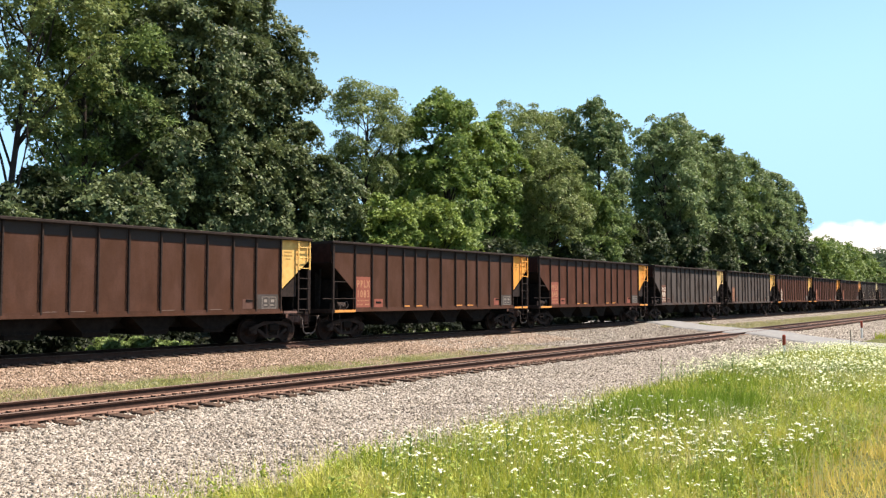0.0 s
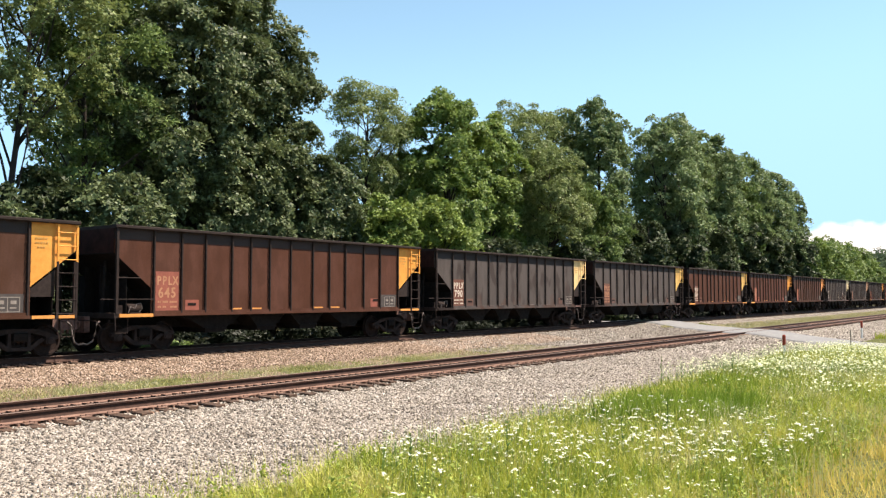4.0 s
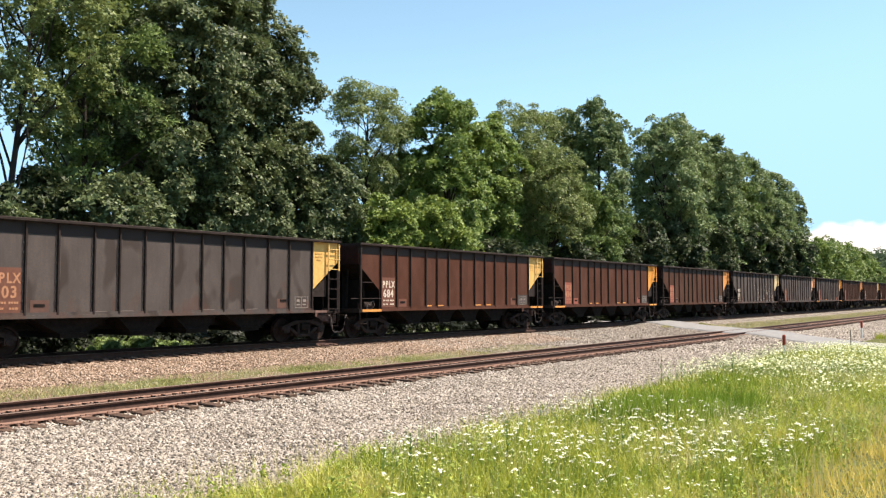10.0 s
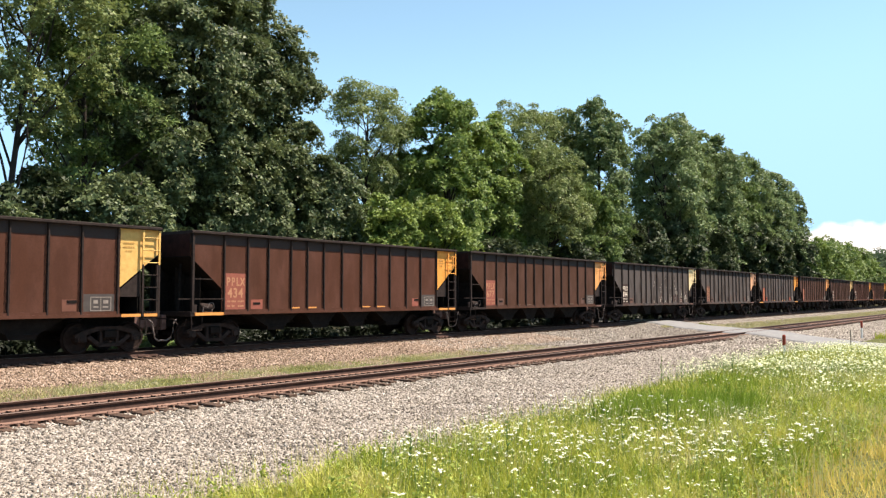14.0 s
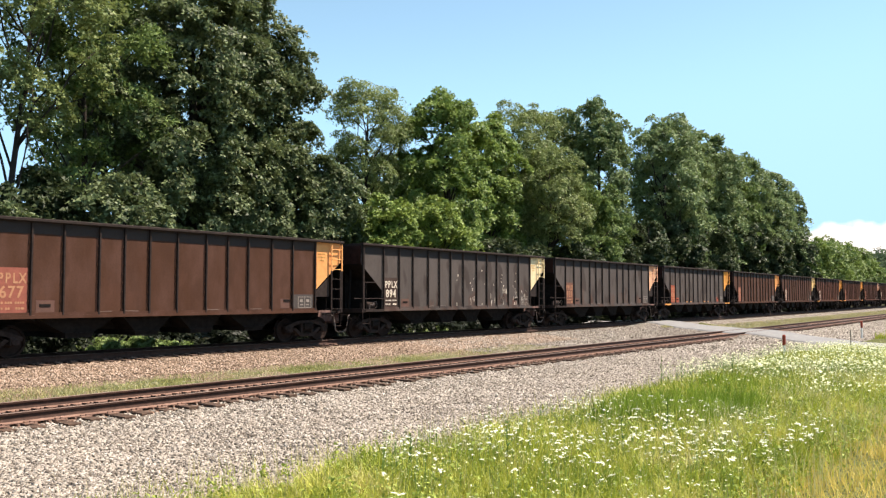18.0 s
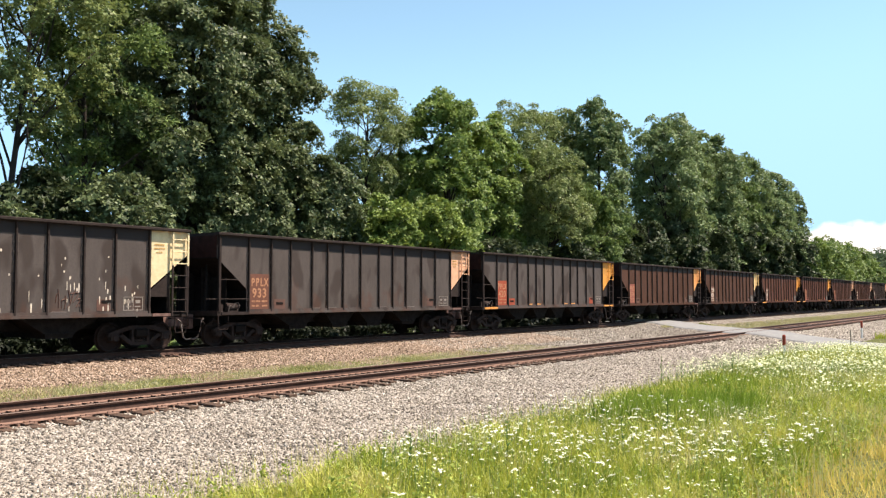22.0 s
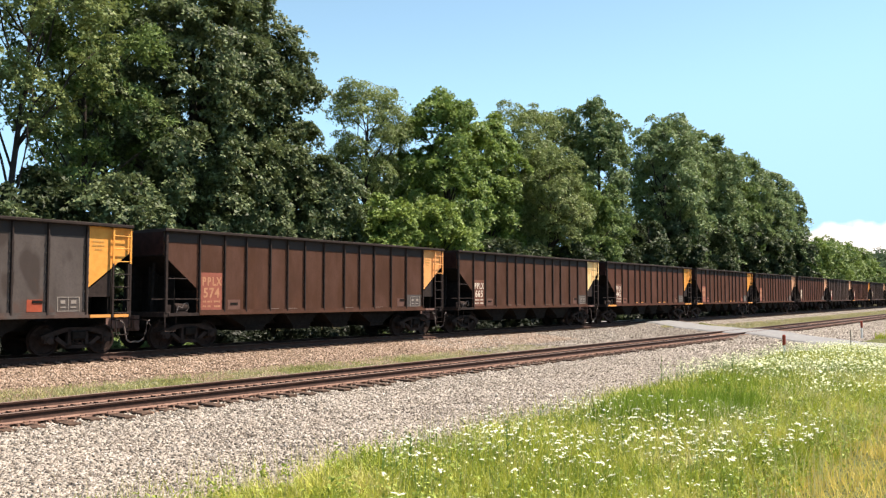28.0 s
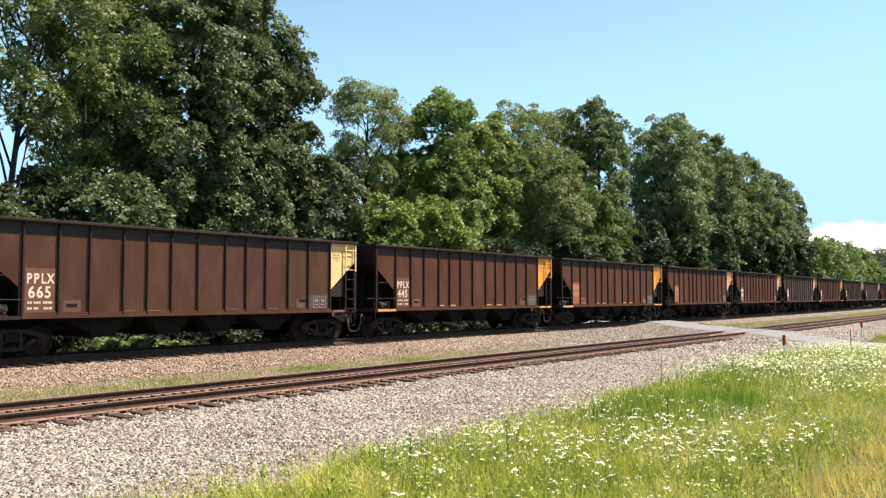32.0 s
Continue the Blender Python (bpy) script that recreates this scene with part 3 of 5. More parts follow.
def coupler_shape(d):
    s = Shape()
    s.box(min(d * 7.2, d * 7.82), max(d * 7.2, d * 7.82), -0.09, 0.09, 0.78, 0.96, 0.02)
    s.prism([(d * 7.78, -0.16), (d * 7.98, -0.17), (d * 8.09, -0.10), (d * 8.02, 0.0), (d * 8.16, 0.05), (d * 8.14, 0.15), (d * 7.92, 0.19), (d * 7.78, 0.15)], 0.72, 1.02, "z")
    s.box(d * 8.0 - 0.03, d * 8.0 + 0.03, 0.02, 0.08, 0.60, 1.10)
    return s


def text_mesh(text, size, material, spacing=1.0):
    """Stencilled characters as a thin mesh that faces -y, centred on its width, standing on z = 0."""
    key = ("text", text, size, material)
    if key not in CACHE:
        cu = bpy.data.curves.new("stencil", "FONT")
        cu.body, cu.size, cu.extrude, cu.align_x, cu.space_character = text, size, 0.002, "CENTER", spacing
        cu.offset = 0.010
        cu.resolution_u = 3
        tmp = bpy.data.objects.new("stencil", cu)
        scene.collection.objects.link(tmp)
        me = bpy.data.meshes.new_from_object(tmp.evaluated_get(bpy.context.evaluated_depsgraph_get()))
        bpy.data.objects.remove(tmp)
        me.transform(Matrix.Rotation(math.radians(90), 4, "X"))
        me.materials.clear()
        me.materials.append(M[material])
        CACHE[key] = me
    return CACHE[key]


def dashes(lines, material_gap=0.02):
    """Bars in place of small writing that cannot be read: lines of (z, height, [(x0, x1), ...])."""
    def make():
        s = Shape()
        for z, h, runs in lines:
            for x0, x1 in runs:
                s.box(x0, x1, -SHEET - 0.014, -SHEET - 0.010, z, z + h)
        return s
    return make


def wagon(spec, detailed):
    """One open hopper wagon; its origin lies on the rail heads under its middle. spec: paint, end paint, number, number panel, stencil, reflectors."""
    paint, end_paint, number, panel_paint, stencil, reflect, label = spec
    car = thing("hopper_wagon", label, "freight wagon", "wagons of the coal train")
    # near side sheets between the posts
    edges = (-END,) + POSTS + (END,)
    for i in range(14):
        x0, x1 = edges[i], edges[i + 1]
        if i == 0:
            poly, m = [(x0, SLOPE_HI), (x1, SLOPE_LO), (x1, TOP - 0.1), (x0, TOP - 0.1)], paint
        elif i == 13:
            poly, m = [(x0, SLOPE_LO), (x1, SLOPE_HI), (x1, TOP - 0.1), (x0, TOP - 0.1)], end_paint
        else:
            poly, m = [(x0, SILL + 0.02), (x1, SILL + 0.02), (x1, TOP - 0.1), (x0, TOP - 0.1)], paint
        piece("side_panel/%d" % i, m, car, plate(poly, -SHEET, -SHEET + 0.012), "painted end panel" if i == 13 else "")
    piece("side_panel/far", paint, car, plate([(-END, SLOPE_HI), (-6.08, SLOPE_LO), (-6.08, SILL), (6.08, SILL), (6.08, SLOPE_LO), (END, SLOPE_HI), (END, TOP - 0.1), (-END, TOP - 0.1)], SHEET - 0.012, SHEET))
    for x in POSTS:
        piece("post/n%.2f" % x, "post", car, lambda x=x: post_shape(x, -SHEET, -SIDE, SILL))
        if detailed:
            piece("rivet_flange/n%.2f" % x, paint, car, lambda x=x: flange_shape(x, -SHEET, -SIDE, SILL))
        if detailed:
            piece("post/f%.2f" % x, "post", car, lambda x=x: post_shape(x, SHEET, SIDE, SILL))
    for y in (-1, 1):
        # top rim, side sill with its flange
        piece("top_rim/%d" % y, "post", car, lambda y=y: Shape().box(-END - 0.03, END + 0.03, min(y * 1.42, y * 1.655), max(y * 1.42, y * 1.655), TOP - 0.10, TOP, 0.02))
        piece("side_sill/%d" % y, paint, car, lambda y=y: Shape().box(-6.11, 6.11, min(y * 1.36, y * 1.60), max(y * 1.36, y * 1.60), SILL - 0.06, SILL + 0.03).box(-6.11, 6.11, min(y * 1.52, y * 1.545), max(y * 1.52, y * 1.545), SILL + 0.03, SILL + 0.11))
    for d in (-1, 1):
        e = d * END
        piece("end_rim/%d" % d, "post", car, bar(min(e, e - d * 0.16), max(e, e - d * 0.16), -1.42, 1.42, TOP - 0.10, TOP - 0.004))
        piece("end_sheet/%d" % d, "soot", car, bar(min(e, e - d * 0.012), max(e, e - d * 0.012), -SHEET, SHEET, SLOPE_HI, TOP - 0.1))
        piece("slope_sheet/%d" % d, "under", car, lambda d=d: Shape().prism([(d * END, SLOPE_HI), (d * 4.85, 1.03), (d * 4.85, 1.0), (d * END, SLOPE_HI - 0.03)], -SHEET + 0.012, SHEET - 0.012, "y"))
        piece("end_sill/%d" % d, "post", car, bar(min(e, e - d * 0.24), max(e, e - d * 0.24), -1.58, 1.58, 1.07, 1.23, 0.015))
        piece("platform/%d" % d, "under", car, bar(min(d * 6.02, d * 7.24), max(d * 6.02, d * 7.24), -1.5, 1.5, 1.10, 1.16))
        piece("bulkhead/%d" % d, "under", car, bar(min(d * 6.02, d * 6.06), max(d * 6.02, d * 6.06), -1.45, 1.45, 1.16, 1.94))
        for y in (-1, 1):
            high = 2.72 if (d, y) == (1, -1) else TOP - 0.1
            piece("corner_post/%d%d" % (d, y), "post", car, lambda d=d, y=y, high=high: Shape().box(min(d * 7.36, d * 7.44), max(d * 7.36, d * 7.44), min(y * 1.52, y * 1.60), max(y * 1.52, y * 1.60), 1.2, high))
        piece("coupler/%d" % d, "rusty_cast", car, lambda d=d: coupler_shape(d))
        if detailed:
            piece("brake_hose/%d" % d, "rubber", car, rod([(d * 7.55, -0.95, 0.98), (d * 7.66, -0.97, 0.90), (d * 7.71, -0.98, 0.62), (d * 7.78, -0.96, 0.39), (d * 7.94, -0.93, 0.30), (d * 8.09, -0.92, 0.32)], 0.026, 7), smooth=True)
            piece("uncoupling_lever/%d" % d, "post", car, rod([(d * 7.58, -1.5, 1.0), (d * 7.62, -1.44, 0.78), (d * 7.62, -1.2, 0.74), (d * 7.64, -0.9, 0.98), (d * 7.72, -0.2, 1.0), (d * 7.98, -0.02, 1.02)], 0.017, 6))
            piece("striker/%d" % d, "rusty_cast", car, lambda d=d: Shape().box(min(d * 7.48, d * 7.66), max(d * 7.48, d * 7.66), -0.3, 0.3, 0.62, 1.12, 0.03))
            # end posts that brace the slope sheet
            for y in (-0.75, 0.75):
                piece("slope_brace/%d%.1f" % (d, y), "under", car, rod([(d * 7.36, y, 1.2), (d * 7.28, y, 2.82)], 0.05, 6))
        # infill plates, added so that the shaded space under the slope sheet shows dark
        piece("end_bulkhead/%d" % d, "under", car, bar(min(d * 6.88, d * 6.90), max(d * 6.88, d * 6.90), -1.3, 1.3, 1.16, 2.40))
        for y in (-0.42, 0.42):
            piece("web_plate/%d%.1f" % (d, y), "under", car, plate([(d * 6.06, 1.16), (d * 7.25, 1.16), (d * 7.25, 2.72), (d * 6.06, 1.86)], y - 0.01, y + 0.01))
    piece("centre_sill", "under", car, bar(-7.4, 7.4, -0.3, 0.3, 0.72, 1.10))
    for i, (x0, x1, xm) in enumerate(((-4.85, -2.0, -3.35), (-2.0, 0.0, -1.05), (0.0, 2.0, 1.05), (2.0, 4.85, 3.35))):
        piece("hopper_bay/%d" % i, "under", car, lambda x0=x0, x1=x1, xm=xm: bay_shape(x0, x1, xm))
    piece("coal_dust_floor", "inside", car, bar(-4.85, 4.85, -SHEET + 0.012, SHEET - 0.012, 1.14, 1.18))
    # ladder on the painted end, step under it, grab irons on the other
    ladder = piece("ladder", "post", car, lambda: Shape().box(6.84, 6.90, -1.61, -1.575, 1.10, 2.72).box(7.42, 7.48, -1.61, -1.575, 1.10, 2.72))
    for x0 in (6.84, 7.42):
        piece("upper_stile/%.1f" % x0, end_paint, ladder, bar(x0, x0 + 0.06, -1.61, -1.575, 2.72, 3.78), "painted upper stile")
    for i in range(7):
        z = 1.24 + 0.385 * i
        piece("rung/%d" % i, end_paint if z > 2.7 else "post", ladder, rod([(6.86, -1.60, z), (7.46, -1.60, z)], 0.018, 6))
    if detailed:
        piece("sill_step/r", "cast", car, rod([(7.0, -1.56, 1.08), (7.02, -1.57, 0.58), (7.42, -1.57, 0.58), (7.44, -1.56, 1.08)], 0.02, 6))
        piece("sill_step/l", "cast", car, rod([(-7.44, -1.56, 1.08), (-7.42, -1.57, 0.62), (-7.02, -1.57, 0.62), (-7.0, -1.56, 1.08)], 0.02, 6))
    piece("gusset", "post", car, plate([(6.11, SLOPE_LO - 0.01), (6.11, 1.72), (6.84, 1.72), (6.84, SLOPE_LO + 0.56)], -SHEET, -SHEET + 0.012), "unpainted grey gusset plate")
    piece("grab_iron/m", "post", car, rod([(-7.46, -1.57, 2.30), (-6.60, -1.57, 2.30)], 0.02, 6))
    piece("grab_iron/l", "post", car, rod([(-7.9, -1.5, 1.64), (-6.11, -1.57, 1.64)], 0.02, 6))
    piece("foot_board/l", "amber" if reflect else "post", car, bar(-7.32, -6.14, -1.612, -1.58, 1.10, 1.20))
    piece("foot_board/r", "amber" if reflect else "rusty_cast", car, bar(6.14, 6.80, -1.612, -1.58, 1.11, 1.20))
    if reflect:
        piece("foot_board/e", "amber", car, bar(6.92, 7.40, -1.612, -1.585, 1.11, 1.20))
    piece("brake_cylinder", "cast", car, lambda: Shape().lathe([(0.0, -0.25), (0.13, -0.25), (0.15, -0.2), (0.15, 0.2), (0.10, 0.26), (0.0, 0.28)], (-6.55, -1.15, 1.36), "x", 16).box(-6.75, -6.35, -1.3, -1.0, 1.16, 1.24).box(-7.2, -7.02, -1.3, -1.2, 1.16, 1.46), smooth=False)
    if detailed:
        piece("brake_pipe", "rubber", car, rod([(-6.95, -1.5, 1.22), (-6.88, -1.5, 1.42), (-6.72, -1.5, 1.36), (-6.66, -1.5, 1.50), (-6.52, -1.5, 1.52), (-6.46, -1.5, 1.36), (-6.56, -1.5, 1.26)], 0.014, 6), "pale bent air pipe")
    # number panel, paint patches, stencils
    piece("number_panel", panel_paint, car, bar(-6.00, -5.12, -SHEET - 0.008, -SHEET - 0.002, 1.20, 2.52), "repainted panel behind the wagon number")
    if not number:
        piece("small_lettering/far", stencil, car, dashes([(2.10, 0.28, [(-5.90, -5.74), (-5.68, -5.54), (-5.48, -5.34), (-5.30, -5.20)]), (1.70, 0.32, [(-5.82, -5.64), (-5.56, -5.40), (-5.34, -5.20)])]))
    for text, size, z in () if not number else (("PPLX", 0.40, 2.10), (number, 0.46 if len(number) < 4 else 0.40, 1.70)):
        step = 0.235 if len(text) < 4 else 0.205
        for k, ch in enumerate(text):
            ob = new("letter", text_mesh(ch, size, stencil))
            ob.parent = car
            ob.matrix_basis = pose(-5.565 + step * (k - (len(text) - 1) / 2), -SHEET - 0.012, z) @ Matrix.Diagonal((0.88 if len(text) < 4 else 0.74, 1, 0.98, 1))
    if detailed:
        piece("small_lettering/n", stencil, car, dashes([(1.53, 0.06, [(-5.91, -5.86), (-5.84, -5.79), (-5.73, -5.68), (-5.66, -5.61), (-5.59, -5.54), (-5.46, -5.41), (-5.39, -5.34), (-5.32, -5.27), (-5.25, -5.20)]), (1.37, 0.06, [(-5.91, -5.86), (-5.84, -5.79), (-5.72, -5.67), (-5.65, -5.60), (-5.44, -5.38), (-5.36, -5.31), (-5.29, -5.20)]), (1.22, 0.05, [(-5.90, -5.86), (-5.80, -5.74), (-5.66, -5.62), (-5.54, -5.50), (-5.44, -5.40), (-5.32, -5.28)])]))
        piece("small_lettering/e", "ink", car, dashes([(3.34, 0.045, [(6.24, 6.29), (6.31, 6.36), (6.38, 6.43), (6.46, 6.51), (6.54, 6.60)]), (3.22, 0.045, [(6.24, 6.30), (6.32, 6.37), (6.40, 6.46), (6.49, 6.54), (6.57, 6.62)]), (3.10, 0.045, [(6.32, 6.37), (6.40, 6.45), (6.48, 6.53)])]))
    piece("paint_patch/l", panel_paint if reflect else "smudge", car, bar(-4.86, -4.32, -SHEET - 0.007, -SHEET - 0.002, 1.22, 1.62))
    piece("slot/l", "under", car, bar(-4.76, -4.44, -SHEET - 0.02, -SHEET - 0.002, 1.44, 1.52))
    piece("paint_patch/r", panel_paint if reflect else "smudge", car, bar(4.30, 4.74, -SHEET - 0.007, -SHEET - 0.002, 1.30, 1.64))
    piece("slot/r", "under", car, bar(4.45, 4.75, -SHEET - 0.025, -SHEET - 0.002, 1.54, 1.62))

    if paint in ("brown", "rust"):
        piece("grey_patch", "grey_patch", car, bar(4.93, 6.02, -SHEET - 0.006, -SHEET - 0.002, 1.21, 1.80), "dull grey repainted patch under the stencil")

    def stencil_box():
        s = Shape()
        y0, y1 = -SHEET - 0.012, -SHEET - 0.004
        for x0, x1, z0, z1 in ((5.18, 5.86, 1.30, 1.322), (5.18, 5.86, 1.698, 1.72), (5.18, 5.202, 1.322, 1.698), (5.838, 5.86, 1.322, 1.698), (5.51, 5.526, 1.322, 1.698)):
            s.box(x0, x1, y0, y1, z0, z1)
        return s

    piece("stencil_box", "faded", car, stencil_box, "pale stencilled outline of a small square")
    if detailed:
        for x0, x1, z0, z1 in ((5.28, 5.42, 1.52, 1.62), (5.60, 5.76, 1.52, 1.62), (5.28, 5.44, 1.40, 1.44), (5.58, 5.76, 1.40, 1.44)):
            piece("stencil_mark/%.2f%.2f" % (x0, z0), "faded", car, bar(x0, x1, -SHEET - 0.012, -SHEET - 0.004, z0, z1))
    for x in ((-2.98, -2.08, 1.02, 1.95) if reflect else (-2.98, -2.08, 1.02, 2.9)):
        piece("reflector/%.2f" % x, "amber" if reflect else "dusty", car, bar(x, x + 0.48, -SHEET - 0.012, -SHEET - 0.004, 1.235, 1.335 if reflect else 1.295))
    # trucks
    axles = []
    for d in (-1, 1):
        truck = new("truck", shared("truck_bolster", "under", lambda: Shape().box(-0.2, 0.2, -1.15, 1.15, 0.46, 0.72, 0.04).tube([(0, 0, 0.7), (0, 0, 0.84)], 0.2, 12)))
        truck.parent = car
        truck.matrix_basis = pose(d * 6.10, 0, 0)
        for y in (-1, 1):
            piece("side_frame/%d" % y, "cast", truck, lambda y=y: frame_shape(y * 1.0))
            if detailed:
                for dx in (-0.14, 0.0, 0.14):
                    piece("spring/%d%.2f" % (y, dx), "cast", truck, lambda y=y, dx=dx: spring_shape(dx, y * 1.0))
        for k in (-1, 1):
            ws = new("wheelset", shared("wheelset", "wheel", wheelset_shape, False))
            ws.parent = truck
            ws.matrix_basis = pose(k * 0.889, 0, 0.457)
            axles.append((ws, k * 0.889))
        if detailed:
            piece("brake_rigging", "under", truck, lambda: Shape().tube([(-0.3, -0.75, 0.4), (-0.42, 0, 0.38), (-0.3, 0.75, 0.4)], 0.04, 6).tube([(0.3, -0.75, 0.4), (0.42, 0, 0.38), (0.3, 0.75, 0.4)], 0.04, 6))
    return car, axles


BROWN_LABEL = "open coal hopper wagon, dusty brown sides, %s end panel"
GREY_LABEL = "open coal hopper wagon, sooty grey sides, %s end panel"
# paint, end paint, number, number panel, stencil, amber reflectors
FLEET = [("brown", "yellow", "611", "brick", "stencil_red", 0), ("brown", "orange", "1083", "pink", "stencil_red", 1), ("rust", "orange", "645", "pink", "stencil_red", 1),
         ("grey", "cream", "790", "brick", "stencil", 0), ("grey", "yellow", "503", "brick", "stencil_red", 0), ("rust", "yellow", "684", "brick", "stencil", 1),
         ("rust", "orange", "434", "pink", "stencil_red", 1), ("brown", "apricot", "677", "pink", "stencil_red", 0), ("grey", "white", "894", "umber", "stencil", 0),
         ("grey", "peach", "933", "brick", "stencil_red", 0), ("grey", "orange", "420", "red", "stencil_red", 1), ("brown", "apricot", "574", "pink", "stencil_red", 0),
         ("brown", "cream", "665", "brick", "stencil", 0), ("rust", "orange", "445", "brick", "stencil", 1), ("rust", "orange", "", "pink", "stencil_red", 1),
         ("rust", "peach", "", "pink", "stencil_red", 0), ("rust", "peach", "", "brick", "stencil", 0), ("umber", "peach", "", "pink", "stencil", 0),
         ("rust", "orange", "", "pink", "stencil", 1), ("umber", "peach", "", "brick", "stencil", 0), ("grey", "peach", "", "brick", "stencil", 0)]
WORD = {"yellow": "a pale yellow", "orange": "an orange-yellow", "cream": "a cream", "peach": "a peach-coloured", "white": "a pale cream", "apricot": "an apricot-coloured"}
TRAIN = []
for number in range(28):
    f = FLEET[number] if number < len(FLEET) else FLEET[14 + number % 7]
    text = (GREY_LABEL if f[0] in ("grey", "umber") else BROWN_LABEL) % WORD[f[1]]
    TRAIN.append(wagon((*f, text), number < 17))


# ---------------------------------------------------------------- loose stones of the ballast
def scatter_stones(name, label, material, n, xr, rowr, size, seed, power=1.0, keep=None):
    rng = np.random.default_rng(seed)
    u = rng.random(n) ** power
    x = xr[0] + (xr[1] - xr[0]) * u
    row = rng.uniform(rowr[0], rowr[1], n)
    if keep is not None:
        ok = keep(x, row, rng)
        x, row = x[ok], row[ok]
    n = len(x)
    y = row + drifts(x)
    z = height(x, y)
    r = rng.uniform(size[0], size[1], n)
    base = np.array([(1.75, 0, -0.32), (-0.9, 0.80, -0.32), (-0.9, -0.80, -0.32), (0, 0, 0.62)], float)
    tri = np.array([(0, 1, 3), (1, 2, 3), (2, 0, 3), (1, 0, 2)])
    p = base[None] * rng.uniform(0.6, 1.3, (n, 4, 1)) + rng.uniform(-0.3, 0.3, (n, 4, 3))
    a = rng.uniform(0, math.tau, n)
    b = rng.uniform(-1.3, 1.3, n)
    ca, sa, cb, sb = np.cos(a)[:, None], np.sin(a)[:, None], np.cos(b)[:, None], np.sin(b)[:, None]
    X, Y, Z = p[..., 0], p[..., 1], p[..., 2]
    Y, Z = Y * cb - Z * sb, Y * sb + Z * cb
    X, Y = X * ca - Y * sa, X * sa + Y * ca
    V = np.stack([X, Y, Z], -1) * r[:, None, None] + np.stack([x, y, z + r * 0.25], -1)[:, None]
    F = tri[None] + (np.arange(n) * 4)[:, None, None]
    ob = new(name, quads(name, V.reshape(-1, 3), F.reshape(-1, 3), material))
    return tagged(ob, label, "gravel", kind="stuff")


def off_road(x, row, rng):
    y = row + drifts(x)
    cx = np.interp(y, [r[1] for r in ROAD], [r[0] for r in ROAD])
    return np.abs(x - cx) > 2.9


def off_track(x, row, rng):
    return off_road(x, row, rng) & ~((np.abs(np.abs(row - NEAR_Y) - 0.755) < 0.10)) & ((np.abs(row - NEAR_Y) > 0.75) | (rng.random(len(x)) < 0.12))


scatter_stones("ballast_stones", "loose grey crushed stones beside the near track", "stone", 150000, (3.5, 34), (7.2, 13.65), (0.014, 0.041), 11, 1.5,
               lambda x, row, rng: off_road(x, row, rng) & (rng.random(len(x)) < np.clip((row - meadow_edge(x)) / 0.9 + 0.4, 0.1, 1)))
scatter_stones("track_bed_stones", "grey crushed stones filling the near track bed", "stone", 36000, (5, 46), (13.65, 17.9), (0.018, 0.040), 12, 1.4, off_track)
scatter_stones("tan_ballast_stones", "brownish crushed stones beside the far track", "stone_tan", 30000, (9, 40), (20.4, 23.7), (0.022, 0.046), 13, 1.2, off_road)
scatter_stones("crossing_stones", "grey crushed stones between the tracks by the crossing", "stone", 16000, (29, 56), (17.3, 23.6), (0.024, 0.052), 15, 1.0, off_road)
scatter_stones("far_ballast_stones", "grey crushed stones beyond the crossing road", "stone", 24000, (33, 75), (8.5, 13.6), (0.035, 0.070), 14, 1.0, off_road)


# ---------------------------------------------------------------- grasses and flowers
def blades(name, label, material, x, row, tall, width, seed, lean=0.35):
    """Grass: each blade is a bent, tapering strip."""
    rng = np.random.default_rng(seed)
    n = len(x)
    y = row + drifts(x)
    z = height(x, y) - 0.02
    h = tall * rng.uniform(0.55, 1.15, n)
    a = rng.uniform(0, math.tau, n)
    bend = rng.uniform(0.1, 1.0, n) * lean * h
    w = width * rng.uniform(0.6, 1.4, n)
    face = rng.uniform(0, math.tau, n)
    bx, by = np.cos(a) * bend, np.sin(a) * bend
    wx, wy = np.cos(face) * w / 2, np.sin(face) * w / 2
    o = np.stack([x, y, z], -1)

    def at(fh, fb, fw):
        return o + np.stack([bx * fb + wx * fw, by * fb + wy * fw, h * fh], -1)

    V = np.stack([at(0, 0, -1), at(0, 0, 1), at(0.55, 0.3, -0.75), at(0.55, 0.3, 0.75), at(0.95, 1.0, -0.12), at(0.95, 1.0, 0.12)], 1)
    q = np.array([(0, 1, 3, 2), (2, 3, 5, 4)])
    F = q[None] + (np.arange(n) * 6)[:, None, None]
    ob = new(name, quads(name, V.reshape(-1, 3), F.reshape(-1, 4), material))
    return tagged(ob, label, "grass", kind="stuff")


def clumpy(rng, n, xr, rowr, power, fine=1.0):
    """Places in a strip, denser in tufts and towards the near end."""
    x = xr[0] + (xr[1] - xr[0]) * rng.random(n) ** power
    row = rng.uniform(rowr[0], rowr[1], n)
    d = 0.5 + 0.5 * wobble(x * 1.9 * fine, row * 2.3 * fine)
    ok = rng.random(n) < np.clip(0.35 + 0.8 * d, 0, 1)
    return x[ok], row[ok]


rng = np.random.default_rng(5)
x, row = clumpy(rng, 160000, (3.0, 40), (2.0, 8.9), 1.7)
edge = meadow_edge(x) + 0.40 * wobble(x * 1.7, 3.0)
ok = (row < edge) | (rng.random(len(x)) < 0.05)
ok &= off_road(x, row, rng)
lush = 0.5 + 0.5 * wobble(x * 0.45, row * 0.6)
ok &= rng.random(len(x)) < np.clip((row - 2.5) / 0.9, 0.05, 1)
x, row, lush = x[ok], row[ok], lush[ok]
